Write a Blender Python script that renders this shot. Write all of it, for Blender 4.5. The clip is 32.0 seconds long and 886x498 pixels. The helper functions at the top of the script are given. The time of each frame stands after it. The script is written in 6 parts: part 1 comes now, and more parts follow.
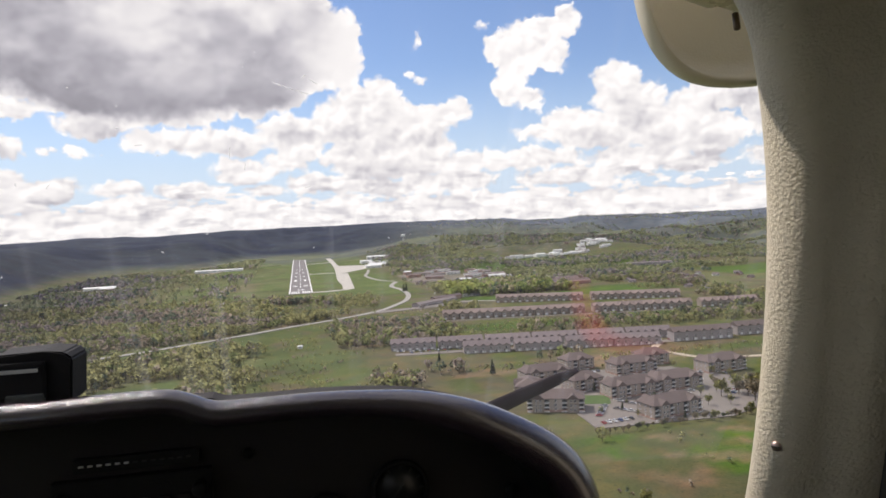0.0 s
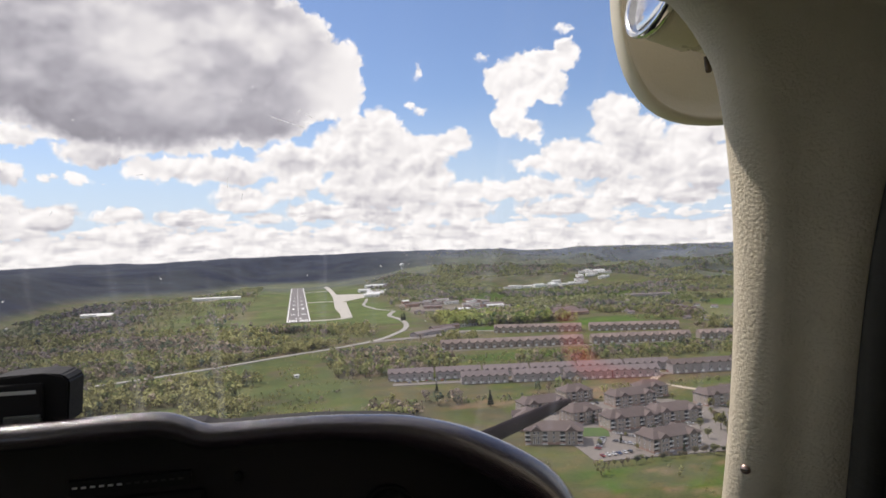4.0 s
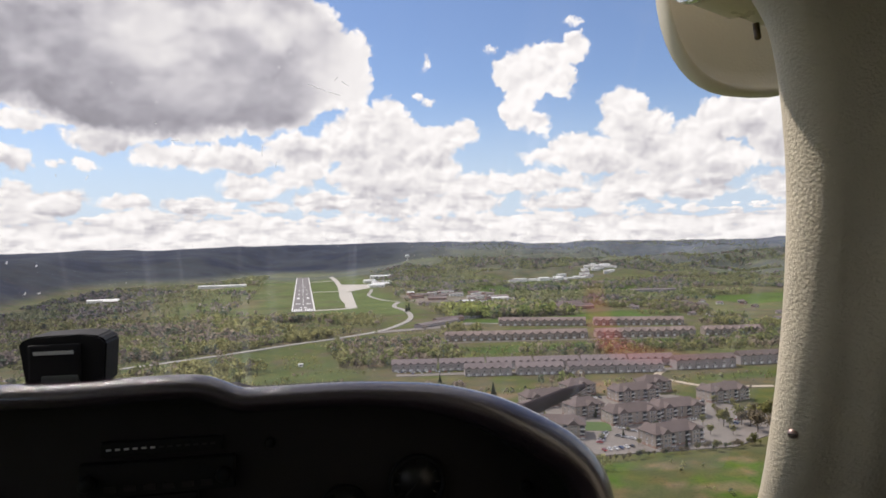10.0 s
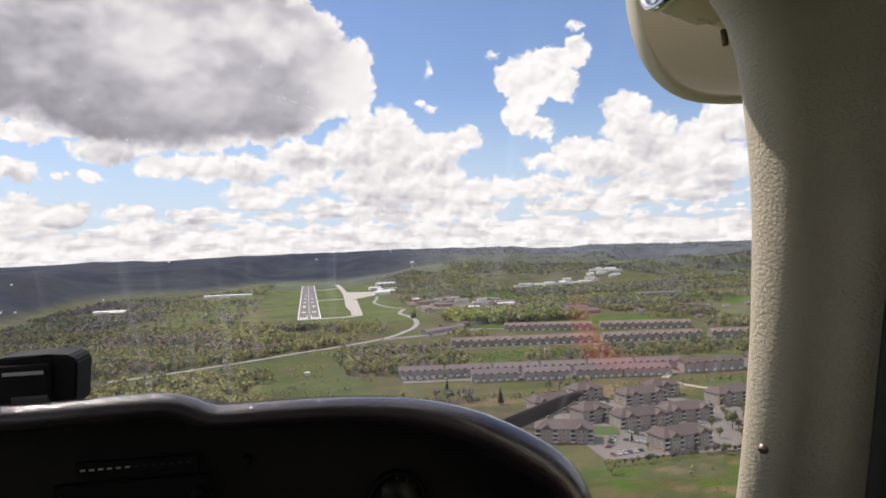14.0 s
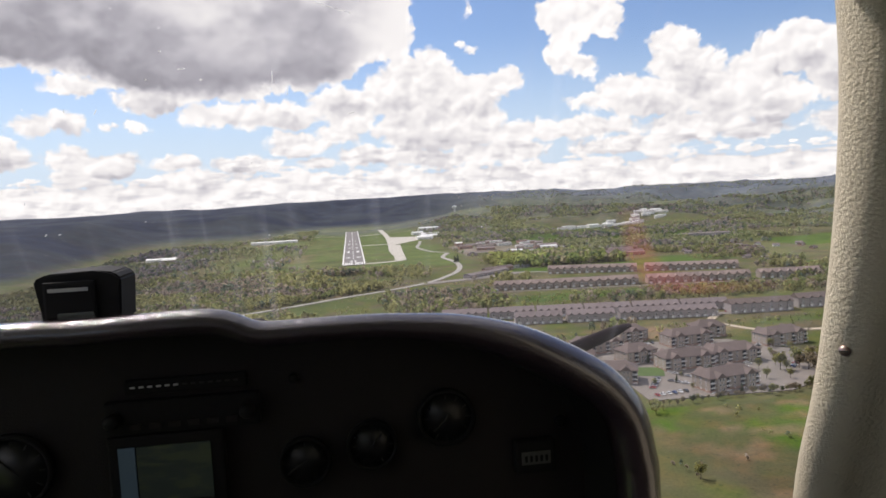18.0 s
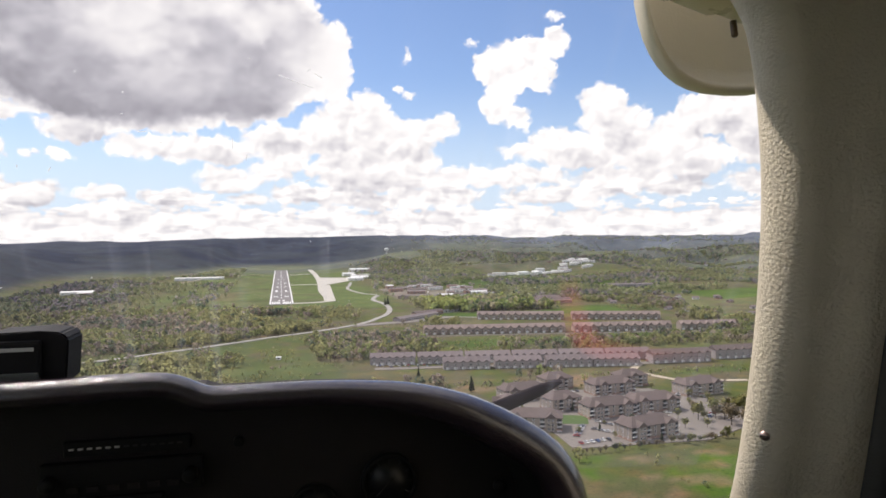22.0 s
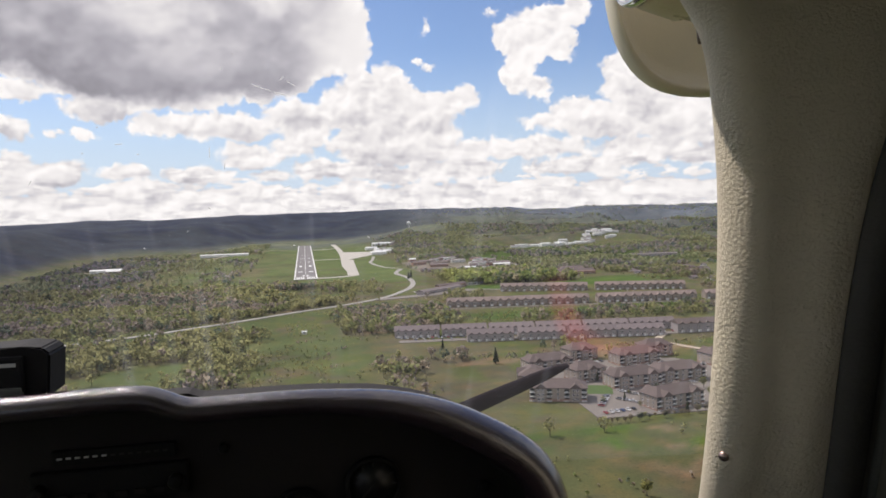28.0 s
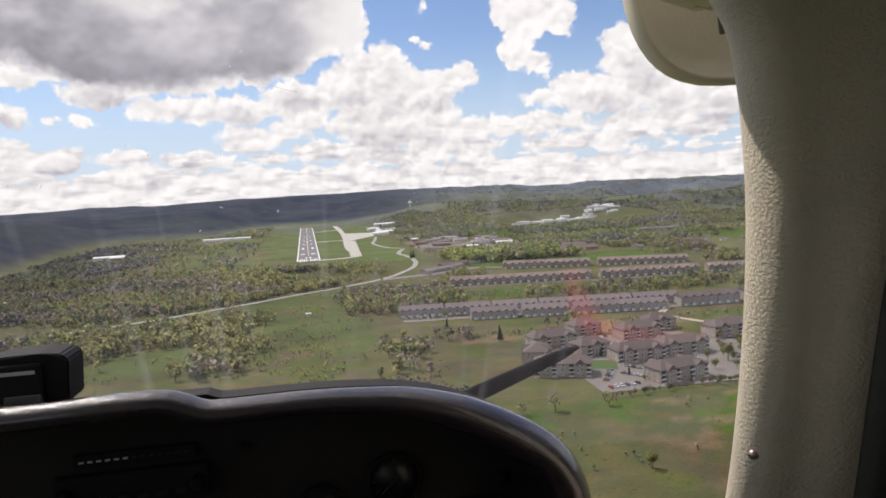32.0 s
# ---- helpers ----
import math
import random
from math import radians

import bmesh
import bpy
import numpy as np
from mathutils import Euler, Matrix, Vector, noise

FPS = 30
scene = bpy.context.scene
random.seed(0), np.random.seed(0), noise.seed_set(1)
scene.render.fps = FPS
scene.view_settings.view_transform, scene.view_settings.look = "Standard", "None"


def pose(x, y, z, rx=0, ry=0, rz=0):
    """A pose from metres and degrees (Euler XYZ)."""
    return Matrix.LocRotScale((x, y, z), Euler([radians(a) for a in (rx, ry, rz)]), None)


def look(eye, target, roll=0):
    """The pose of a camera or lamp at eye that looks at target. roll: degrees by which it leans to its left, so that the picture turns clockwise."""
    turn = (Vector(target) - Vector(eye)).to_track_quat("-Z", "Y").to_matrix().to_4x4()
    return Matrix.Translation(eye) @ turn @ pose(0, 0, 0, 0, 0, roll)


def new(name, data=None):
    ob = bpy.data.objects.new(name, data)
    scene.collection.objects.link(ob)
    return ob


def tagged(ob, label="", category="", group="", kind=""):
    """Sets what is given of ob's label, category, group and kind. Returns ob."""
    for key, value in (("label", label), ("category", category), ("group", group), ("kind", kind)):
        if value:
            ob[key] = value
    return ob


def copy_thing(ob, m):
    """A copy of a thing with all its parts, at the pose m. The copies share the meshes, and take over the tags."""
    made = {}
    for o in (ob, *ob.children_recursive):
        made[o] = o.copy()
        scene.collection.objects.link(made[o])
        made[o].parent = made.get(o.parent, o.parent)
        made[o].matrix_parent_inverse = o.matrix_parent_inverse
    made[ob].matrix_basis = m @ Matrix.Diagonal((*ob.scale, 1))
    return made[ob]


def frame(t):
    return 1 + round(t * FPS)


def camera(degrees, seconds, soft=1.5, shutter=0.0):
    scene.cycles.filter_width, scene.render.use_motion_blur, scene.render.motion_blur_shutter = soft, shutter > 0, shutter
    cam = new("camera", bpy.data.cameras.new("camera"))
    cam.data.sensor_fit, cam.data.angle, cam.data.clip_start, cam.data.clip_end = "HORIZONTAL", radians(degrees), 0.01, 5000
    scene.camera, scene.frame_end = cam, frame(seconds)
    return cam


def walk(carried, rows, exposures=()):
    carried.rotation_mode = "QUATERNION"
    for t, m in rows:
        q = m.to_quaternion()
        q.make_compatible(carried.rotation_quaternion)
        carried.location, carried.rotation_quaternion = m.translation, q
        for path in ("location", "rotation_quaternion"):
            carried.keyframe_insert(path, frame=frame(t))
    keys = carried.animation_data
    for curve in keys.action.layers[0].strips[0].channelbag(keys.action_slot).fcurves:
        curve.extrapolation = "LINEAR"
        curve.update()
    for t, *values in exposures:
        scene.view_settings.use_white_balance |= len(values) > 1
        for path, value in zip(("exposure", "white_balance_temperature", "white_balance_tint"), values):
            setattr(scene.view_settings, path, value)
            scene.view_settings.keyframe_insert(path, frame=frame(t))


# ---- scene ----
# The camera is carried by hand inside a light aircraft. World: x right, y ahead along the runway, z up; the runway lies at z = 0.
EYE = Vector((0.0, 0.0, 131.47))
PATH = [
    (0, 0.0053, 0.0101, 131.484, 87.64, 2.57, -11.61),
    (0.5, -0.013, 0.0225, 131.464, 87.44, 0.77, -12.16),
    (1, 0.0064, 0.012, 131.478, 87.07, 1.44, -12.5),
    (1.5, 0.0093, 0.0084, 131.48, 87.08, 2.17, -12.78),
    (2, 0.0068, -0.0014, 131.475, 87.59, 2.2, -13.29),
    (2.5, -0.0368, 0.0158, 131.438, 88.34, -1.28, -12.72),
    (3, -0.015, 0.0099, 131.445, 88.05, 3.42, -12.15),
    (3.5, 0.0037, -0.0186, 131.48, 89.77, 2.51, -12.2),
    (5.5, 0.0373, -0.0131, 131.488, 90.21, 2.07, -11.02),
    (6, 0.0618, -0.0212, 131.51, 89.7, 7.71, -11.08),
    (6.5, -0.0139, 0.0045, 131.465, 89.04, 1.99, -10.6),
    (7, -0.0172, 0.017, 131.468, 87.73, 4.19, -11.68),
    (7.5, -0.0113, 0.0028, 131.467, 87.38, 3.72, -11.84),
    (8, -0.0039, -0.0055, 131.466, 87.18, 2.07, -11.73),
    (8.5, -0.0097, -0.008, 131.466, 87.66, 0.91, -11.19),
    (9, -0.0339, -0.0088, 131.451, 88.12, -1.37, -10.87),
    (9.5, -0.0311, -0.0122, 131.457, 89.03, 0.07, -10.8),
    (10, -0.0216, -0.0104, 131.46, 89.38, 1.08, -11.25),
    (10.5, -0.0204, -0.0136, 131.458, 89.34, 0.29, -11.34),
    (11, -0.0191, -0.0088, 131.454, 89.8, -0.04, -11.14),
    (11.5, 0.001, -0.012, 131.464, 90.01, 2.05, -11.2),
    (12, 0.0032, -0.0167, 131.459, 90.1, 0.83, -10.8),
    (12.5, 0.0165, -0.0109, 131.459, 90.21, 1.86, -10.79),
    (13, 0.0071, -0.0044, 131.451, 90.29, 0.33, -10.75),
    (13.5, 0.0159, -0.0074, 131.462, 90, 1.38, -10.74),
    (14, 0.0124, -0.0076, 131.466, 89.89, 1.98, -10.86),
    (14.5, 0.0063, 0.0047, 131.471, 89.08, 1.42, -10.52),
    (15, 0.0159, 0.0045, 131.465, 88.13, 1.61, -9.05),
    (15.5, 0.0355, 0.0206, 131.448, 86.85, 2.68, -8.12),
    (17.5, -0.0094, 0.0336, 131.452, 85.58, 1.55, -6.89),
    (18, 0.0122, 0.0264, 131.431, 85.52, 2.99, -7.48),
    (18.5, -0.0041, 0.0483, 131.449, 84.56, 1.5, -7.86),
    (19, 0.0041, 0.0274, 131.455, 84.75, 1.41, -8.71),
    (19.5, -0.0136, 0.0279, 131.446, 85.33, 1.71, -10.77),
    (20, -0.0069, -0.0022, 131.464, 86.17, 2.01, -12.6),
    (20.5, -0.0143, -0.0005, 131.45, 87.11, -0.63, -13),
    (21, 0.0041, -0.0094, 131.459, 88.45, 1.6, -13.33),
    (21.5, -0.0003, -0.0153, 131.465, 88.77, 1.1, -13.01),
    (22, -0.0131, 0.0001, 131.463, 88.84, 0.63, -12.91),
    (22.5, 0.0015, -0.0094, 131.477, 88.47, 1.1, -12.99),
    (23, -0.0075, -0.0047, 131.468, 88.56, 0.73, -13.31),
    (23.5, -0.0259, -0.0016, 131.471, 89.13, 1.31, -12.96),
    (24, -0.0367, -0.0024, 131.473, 88.28, 1.17, -13.01),
    (24.5, -0.0382, -0.0002, 131.46, 87.7, -1.07, -13.41),
    (25, -0.0258, -0.0083, 131.464, 88.32, -0.64, -13.55),
    (25.5, -0.0102, -0.0137, 131.482, 88.89, -0.16, -13.44),
    (27.5, 0.0553, -0.006, 131.516, 87.22, 0.13, -12.25),
    (28, 0.0373, -0.0064, 131.499, 86.68, 1.71, -11.15),
    (28.5, 0.0124, 0.0053, 131.472, 86.69, 0.59, -10.08),
    (29, 0.0037, 0.0036, 131.472, 86.46, -0.14, -9.89),
    (29.5, 0.0326, -0.0064, 131.505, 86.52, 1.95, -9.02),
    (30, 0.0268, 0.001, 131.506, 86.41, 1.58, -8.96),
    (30.5, 0.0151, 0.0012, 131.5, 85.71, 0.46, -9.18),
    (31, -0, 0.0061, 131.497, 85.56, 0.58, -10.06),
    (31.5, -0.008, 0.0141, 131.496, 85.13, -0.55, -10.09),
    (32, 0.0248, 0.0041, 131.517, 84.99, 3.04, -11.07),
]

cam = camera(64.0, 32.0, soft=1.7)
walk(cam, [(r[0], pose(*r[1:])) for r in PATH], [(0.0, 0.12, 6640, 15), (6.0, 0.03, 6640, 15), (15.0, 0.05, 6640, 15), (18.0, 0.1, 6640, 15), (20.5, 0.26, 6640, 15), (23.0, 0.18, 6640, 15), (25.0, 0.12, 6640, 15), (28.0, 0.03, 6640, 15), (32.0, 0.04, 6640, 15)])

# ---- sky and sun ----
SUN_AZ, SUN_EL = -43.0, 52.0


class Graph:
    """Short calls for building node trees."""

    def __init__(self, tree, keep=False):
        self.t = tree
        if not keep:
            tree.nodes.clear()

    def node(self, kind, **kw):
        n = self.t.nodes.new(kind)
        for k, v in kw.items():
            if k == "operation":
                n.operation = v
            elif k == "noise_dimensions":
                n.noise_dimensions = v
            elif k == "blend_type":
                n.blend_type = v
            elif k == "data_type":
                n.data_type = v
            elif k == "clamp":
                n.use_clamp = v
        return n

    def put(self, sock, v):
        if isinstance(v, bpy.types.NodeSocket):
            self.t.links.new(v, sock)
        else:
            sock.default_value = v

    def math(self, op, a, b=0.0, c=0.0, clamp=False):
        n = self.node("ShaderNodeMath", operation=op, clamp=clamp)
        for s, v in zip(n.inputs, (a, b, c)):
            self.put(s, v)
        return n.outputs[0]

    def vec(self, op, a, b=(0, 0, 0), scalar=False):
        n = self.node("ShaderNodeVectorMath", operation=op)
        self.put(n.inputs[0], a)
        self.put(n.inputs[1], b)
        return n.outputs["Value"] if scalar else n.outputs[0]

    def noise(self, vector, scale, detail=4.0, rough=0.55):
        n = self.node("ShaderNodeTexNoise", noise_dimensions="3D")
        if vector is not None:
            self.put(n.inputs["Vector"], vector)
        n.inputs["Scale"].default_value = scale
        n.inputs["Detail"].default_value = detail
        n.inputs["Roughness"].default_value = rough
        return n.outputs["Fac"]

    def step(self, v, lo, hi, a=0.0, b=1.0):
        n = self.node("ShaderNodeMapRange")
        n.interpolation_type = "SMOOTHSTEP"
        self.put(n.inputs["Value"], v)
        for key, val in (("From Min", lo), ("From Max", hi), ("To Min", a), ("To Max", b)):
            self.put(n.inputs[key], val)
        return n.outputs["Result"]

    def mix(self, fac, a, b, mode="MIX"):
        n = self.node("ShaderNodeMix", data_type="RGBA", blend_type=mode)
        self.put(n.inputs["Factor"], fac)
        for s, v in zip((n.inputs[6], n.inputs[7]), (a, b)):
            self.put(s, (*v, 1.0) if isinstance(v, tuple) and len(v) == 3 else v)
        return n.outputs[2]


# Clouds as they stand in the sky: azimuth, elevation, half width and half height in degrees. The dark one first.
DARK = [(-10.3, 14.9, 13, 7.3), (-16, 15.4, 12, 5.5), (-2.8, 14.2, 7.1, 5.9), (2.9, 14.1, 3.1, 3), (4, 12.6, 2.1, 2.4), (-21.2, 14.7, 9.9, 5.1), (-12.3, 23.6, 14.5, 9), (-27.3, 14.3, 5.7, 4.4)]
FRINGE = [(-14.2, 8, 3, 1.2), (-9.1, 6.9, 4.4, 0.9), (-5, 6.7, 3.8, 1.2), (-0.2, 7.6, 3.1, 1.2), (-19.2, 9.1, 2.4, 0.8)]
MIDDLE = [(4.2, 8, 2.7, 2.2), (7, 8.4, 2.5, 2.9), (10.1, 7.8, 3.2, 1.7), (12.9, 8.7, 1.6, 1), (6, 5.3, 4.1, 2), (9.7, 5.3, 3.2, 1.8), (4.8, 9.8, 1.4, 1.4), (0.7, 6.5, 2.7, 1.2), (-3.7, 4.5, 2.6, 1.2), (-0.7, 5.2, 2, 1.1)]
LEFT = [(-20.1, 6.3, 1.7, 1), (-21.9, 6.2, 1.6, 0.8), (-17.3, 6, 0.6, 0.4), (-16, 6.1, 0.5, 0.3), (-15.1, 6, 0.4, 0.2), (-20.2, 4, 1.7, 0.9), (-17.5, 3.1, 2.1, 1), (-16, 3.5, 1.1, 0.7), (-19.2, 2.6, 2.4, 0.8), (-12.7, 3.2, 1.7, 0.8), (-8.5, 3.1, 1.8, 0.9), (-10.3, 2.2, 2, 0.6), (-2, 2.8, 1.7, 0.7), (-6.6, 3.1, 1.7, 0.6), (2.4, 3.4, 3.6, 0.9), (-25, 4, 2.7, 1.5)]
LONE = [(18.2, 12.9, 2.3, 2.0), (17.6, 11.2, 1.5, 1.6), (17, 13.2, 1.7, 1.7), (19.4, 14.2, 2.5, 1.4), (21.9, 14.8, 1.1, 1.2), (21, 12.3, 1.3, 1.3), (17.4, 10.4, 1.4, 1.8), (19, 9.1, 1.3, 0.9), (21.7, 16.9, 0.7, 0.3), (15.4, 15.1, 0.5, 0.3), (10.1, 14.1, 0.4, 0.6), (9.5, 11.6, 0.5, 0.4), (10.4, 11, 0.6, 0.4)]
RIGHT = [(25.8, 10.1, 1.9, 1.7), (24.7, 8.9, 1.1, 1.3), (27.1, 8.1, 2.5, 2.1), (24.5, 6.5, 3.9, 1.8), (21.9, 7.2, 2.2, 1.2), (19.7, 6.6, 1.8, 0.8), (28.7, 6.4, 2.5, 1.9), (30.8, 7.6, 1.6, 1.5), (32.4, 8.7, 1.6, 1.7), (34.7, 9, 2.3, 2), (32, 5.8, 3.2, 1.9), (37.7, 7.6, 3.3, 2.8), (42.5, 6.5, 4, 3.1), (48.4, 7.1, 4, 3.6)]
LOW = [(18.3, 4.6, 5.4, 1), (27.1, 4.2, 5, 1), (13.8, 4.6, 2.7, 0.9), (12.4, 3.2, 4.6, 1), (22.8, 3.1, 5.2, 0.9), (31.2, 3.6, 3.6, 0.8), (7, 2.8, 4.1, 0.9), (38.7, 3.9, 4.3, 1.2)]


def make_sky():
    world = bpy.data.worlds.new("sky")
    scene.world = world
    world.use_nodes = True
    g = Graph(world.node_tree)
    out = g.node("ShaderNodeOutputWorld")
    bg = g.node("ShaderNodeBackground")
    g.t.links.new(bg.outputs[0], out.inputs[0])
    sky = g.node("ShaderNodeTexSky")
    sky.sky_type = "NISHITA"
    sky.sun_disc = False
    sky.sun_elevation, sky.sun_rotation = radians(SUN_EL), radians(SUN_AZ)
    sky.air_density, sky.dust_density, sky.ozone_density = 1.0, 0.4, 2.0
    way = g.node("ShaderNodeTexCoord").outputs["Generated"]
    sep = g.node("ShaderNodeSeparateXYZ")
    g.put(sep.inputs[0], way)
    el = g.math("MULTIPLY", g.math("ARCSINE", sep.outputs[2]), 57.2958)
    az = g.math("MULTIPLY", g.math("ARCTAN2", sep.outputs[0], sep.outputs[1]), 57.2958)
    comb = g.node("ShaderNodeCombineXYZ")
    g.put(comb.inputs[0], az)
    g.put(comb.inputs[1], el)
    flat = comb.outputs[0]
    # ragged edges: the place in the sky is shifted by noise of many sizes
    w1 = g.node("ShaderNodeTexNoise")
    g.put(w1.inputs["Vector"], flat)
    w1.inputs["Scale"].default_value, w1.inputs["Detail"].default_value, w1.inputs["Roughness"].default_value = 0.55, 7.0, 0.66
    shift = g.vec("MULTIPLY", g.vec("SUBTRACT", w1.outputs["Color"], (0.5, 0.5, 0.5)), (2.4, 1.9, 0.0))
    p = g.vec("ADD", flat, shift)

    def lobes(vector, scale):
        """Round heads of cloud: high in the middle of each cell."""
        n = g.node("ShaderNodeTexVoronoi")
        n.feature = "SMOOTH_F1"
        g.put(n.inputs["Vector"], vector)
        n.inputs["Scale"].default_value = scale
        n.inputs["Detail"].default_value, n.inputs["Roughness"].default_value = 2.0, 0.55
        n.inputs["Smoothness"].default_value = 0.35
        return g.math("SUBTRACT", 0.48, n.outputs["Distance"])

    heads = lobes(g.vec("MULTIPLY", p, (0.85, 1.0, 0.0)), 0.75)
    heads_up = lobes(g.vec("MULTIPLY", g.vec("ADD", p, (-0.22, 0.42, 0.0)), (0.85, 1.0, 0.0)), 0.75)

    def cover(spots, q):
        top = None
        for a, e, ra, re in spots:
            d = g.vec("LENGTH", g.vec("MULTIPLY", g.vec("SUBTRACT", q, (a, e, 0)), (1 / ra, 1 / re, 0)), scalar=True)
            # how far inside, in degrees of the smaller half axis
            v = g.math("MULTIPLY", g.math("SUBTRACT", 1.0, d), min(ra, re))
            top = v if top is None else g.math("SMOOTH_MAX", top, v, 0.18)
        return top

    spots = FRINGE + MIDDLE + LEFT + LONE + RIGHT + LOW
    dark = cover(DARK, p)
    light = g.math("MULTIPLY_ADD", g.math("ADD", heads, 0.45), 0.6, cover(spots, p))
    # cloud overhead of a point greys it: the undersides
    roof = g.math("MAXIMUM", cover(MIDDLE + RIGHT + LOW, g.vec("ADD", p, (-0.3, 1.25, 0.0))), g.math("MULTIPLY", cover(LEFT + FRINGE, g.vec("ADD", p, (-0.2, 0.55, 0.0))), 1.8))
    broad = g.noise(g.vec("MULTIPLY", flat, (1.0, 1.5, 0.0)), 0.15, 3.5, 0.5)
    low = g.noise(g.vec("MULTIPLY", flat, (0.34, 1.35, 1.0)), 1.0, 6.0, 0.6)
    bank = g.math("ADD", g.math("MULTIPLY", g.math("SUBTRACT", g.math("MULTIPLY_ADD", heads, 0.22, low), 0.47), 6.0), g.step(el, 0.5, 5.0, 2.0, -2.3))
    # a broken field of clouds over the rest of the sky
    rest = g.math("MULTIPLY", g.math("SUBTRACT", g.noise(way, 2.2, 6.0, 0.55), 0.5), 7.0)
    away = g.step(g.math("ABSOLUTE", g.math("SUBTRACT", az, 8.0)), 42.0, 54.0)
    above = g.step(el, 26.0, 36.0)
    rest = g.math("SUBTRACT", rest, g.math("MULTIPLY", g.math("SUBTRACT", 1.0, g.math("MAXIMUM", away, above)), 12.0))
    thick_body = g.math("MULTIPLY_ADD", g.math("ADD", heads, 0.3), 0.8, dark)
    body = g.math("MAXIMUM", g.math("MAXIMUM", thick_body, light), g.math("MAXIMUM", bank, rest))
    mask = g.step(body, -0.10, 0.24)
    # white heads, shaded softly on the side away from the sun
    relief = g.math("SUBTRACT", heads, heads_up)
    thick = g.step(dark, -0.05, 1.25)
    lit = g.math("MULTIPLY_ADD", g.math("MULTIPLY", relief, g.math("MULTIPLY_ADD", thick, -0.85, 1.0)), 0.26, 0.93)
    grey = g.math("MULTIPLY", g.step(roof, 0.1, 1.9), g.step(broad, 0.36, 0.62, 0.5, 1.0))
    lit = g.math("SUBTRACT", lit, g.math("MULTIPLY", grey, 0.27))
    streak = g.math("MULTIPLY", g.step(g.math("SUBTRACT", 0.52, low), -0.02, 0.14), g.step(el, 3.0, 6.0, 0.20, 0.0))
    lit = g.math("SUBTRACT", lit, streak)
    # the thick cloud: grey inside and along its flat base, bright rims, lighter towards the top
    bright = g.step(broad, 0.40, 0.62)
    height_in = g.step(g.math("MULTIPLY_ADD", g.math("SUBTRACT", broad, 0.5), 6.0, el), 8.5, 16.0)
    mottle = g.noise(g.vec("MULTIPLY", p, (1.0, 1.4, 0.0)), 0.42, 4.0, 0.5)
    shade = g.math("ADD", g.math("MULTIPLY_ADD", height_in, -0.13, 0.515), g.math("MULTIPLY", g.math("SUBTRACT", mottle, 0.5), -0.34))
    shade = g.math("SUBTRACT", shade, g.math("MULTIPLY", g.math("MULTIPLY", bright, height_in), 0.26))
    shade = g.math("ADD", shade, g.step(az, -20.0, -11.0, 0.12, 0.0))
    right = g.step(g.math("ADD", az, g.math("MULTIPLY", g.math("SUBTRACT", el, 12.0), -0.35)), -0.5, 4.0, 1.0, 0.10)
    lit = g.math("SUBTRACT", lit, g.math("MULTIPLY", g.math("MULTIPLY", thick, shade), right))
    lit = g.math("MINIMUM", g.math("MAXIMUM", lit, 0.30), 1.0)
    tone = g.mix(g.step(lit, 0.35, 0.95), (0.905, 0.90, 1.0), (1.0, 0.998, 0.985))
    vm = g.node("ShaderNodeVectorMath", operation="SCALE")
    g.put(vm.inputs[0], tone)
    g.put(vm.inputs["Scale"], lit)
    blue = g.node("ShaderNodeVectorMath", operation="SCALE")
    g.put(blue.inputs[0], g.vec("MULTIPLY", sky.outputs[0], (0.88, 0.96, 1.12)))
    blue.inputs["Scale"].default_value = 0.105
    # moist air pales the blue towards the horizon
    pale = g.mix(g.step(el, 0.0, 13.0, 0.85, 0.0), blue.outputs[0], (0.60, 0.74, 0.90))
    g.put(bg.inputs[0], g.mix(mask, pale, vm.outputs[0]))
    bg.inputs[1].default_value = 1.0


make_sky()
sun = new("sun", bpy.data.lights.new("sun", "SUN"))
sun.data.energy, sun.data.angle, sun.data.color = 3.4, radians(0.53), (1.0, 0.95, 0.87)
_s = Vector((math.sin(radians(SUN_AZ)) * math.cos(radians(SUN_EL)), math.cos(radians(SUN_AZ)) * math.cos(radians(SUN_EL)), math.sin(radians(SUN_EL))))
sun.matrix_world = look(EYE + _s * 40, EYE)


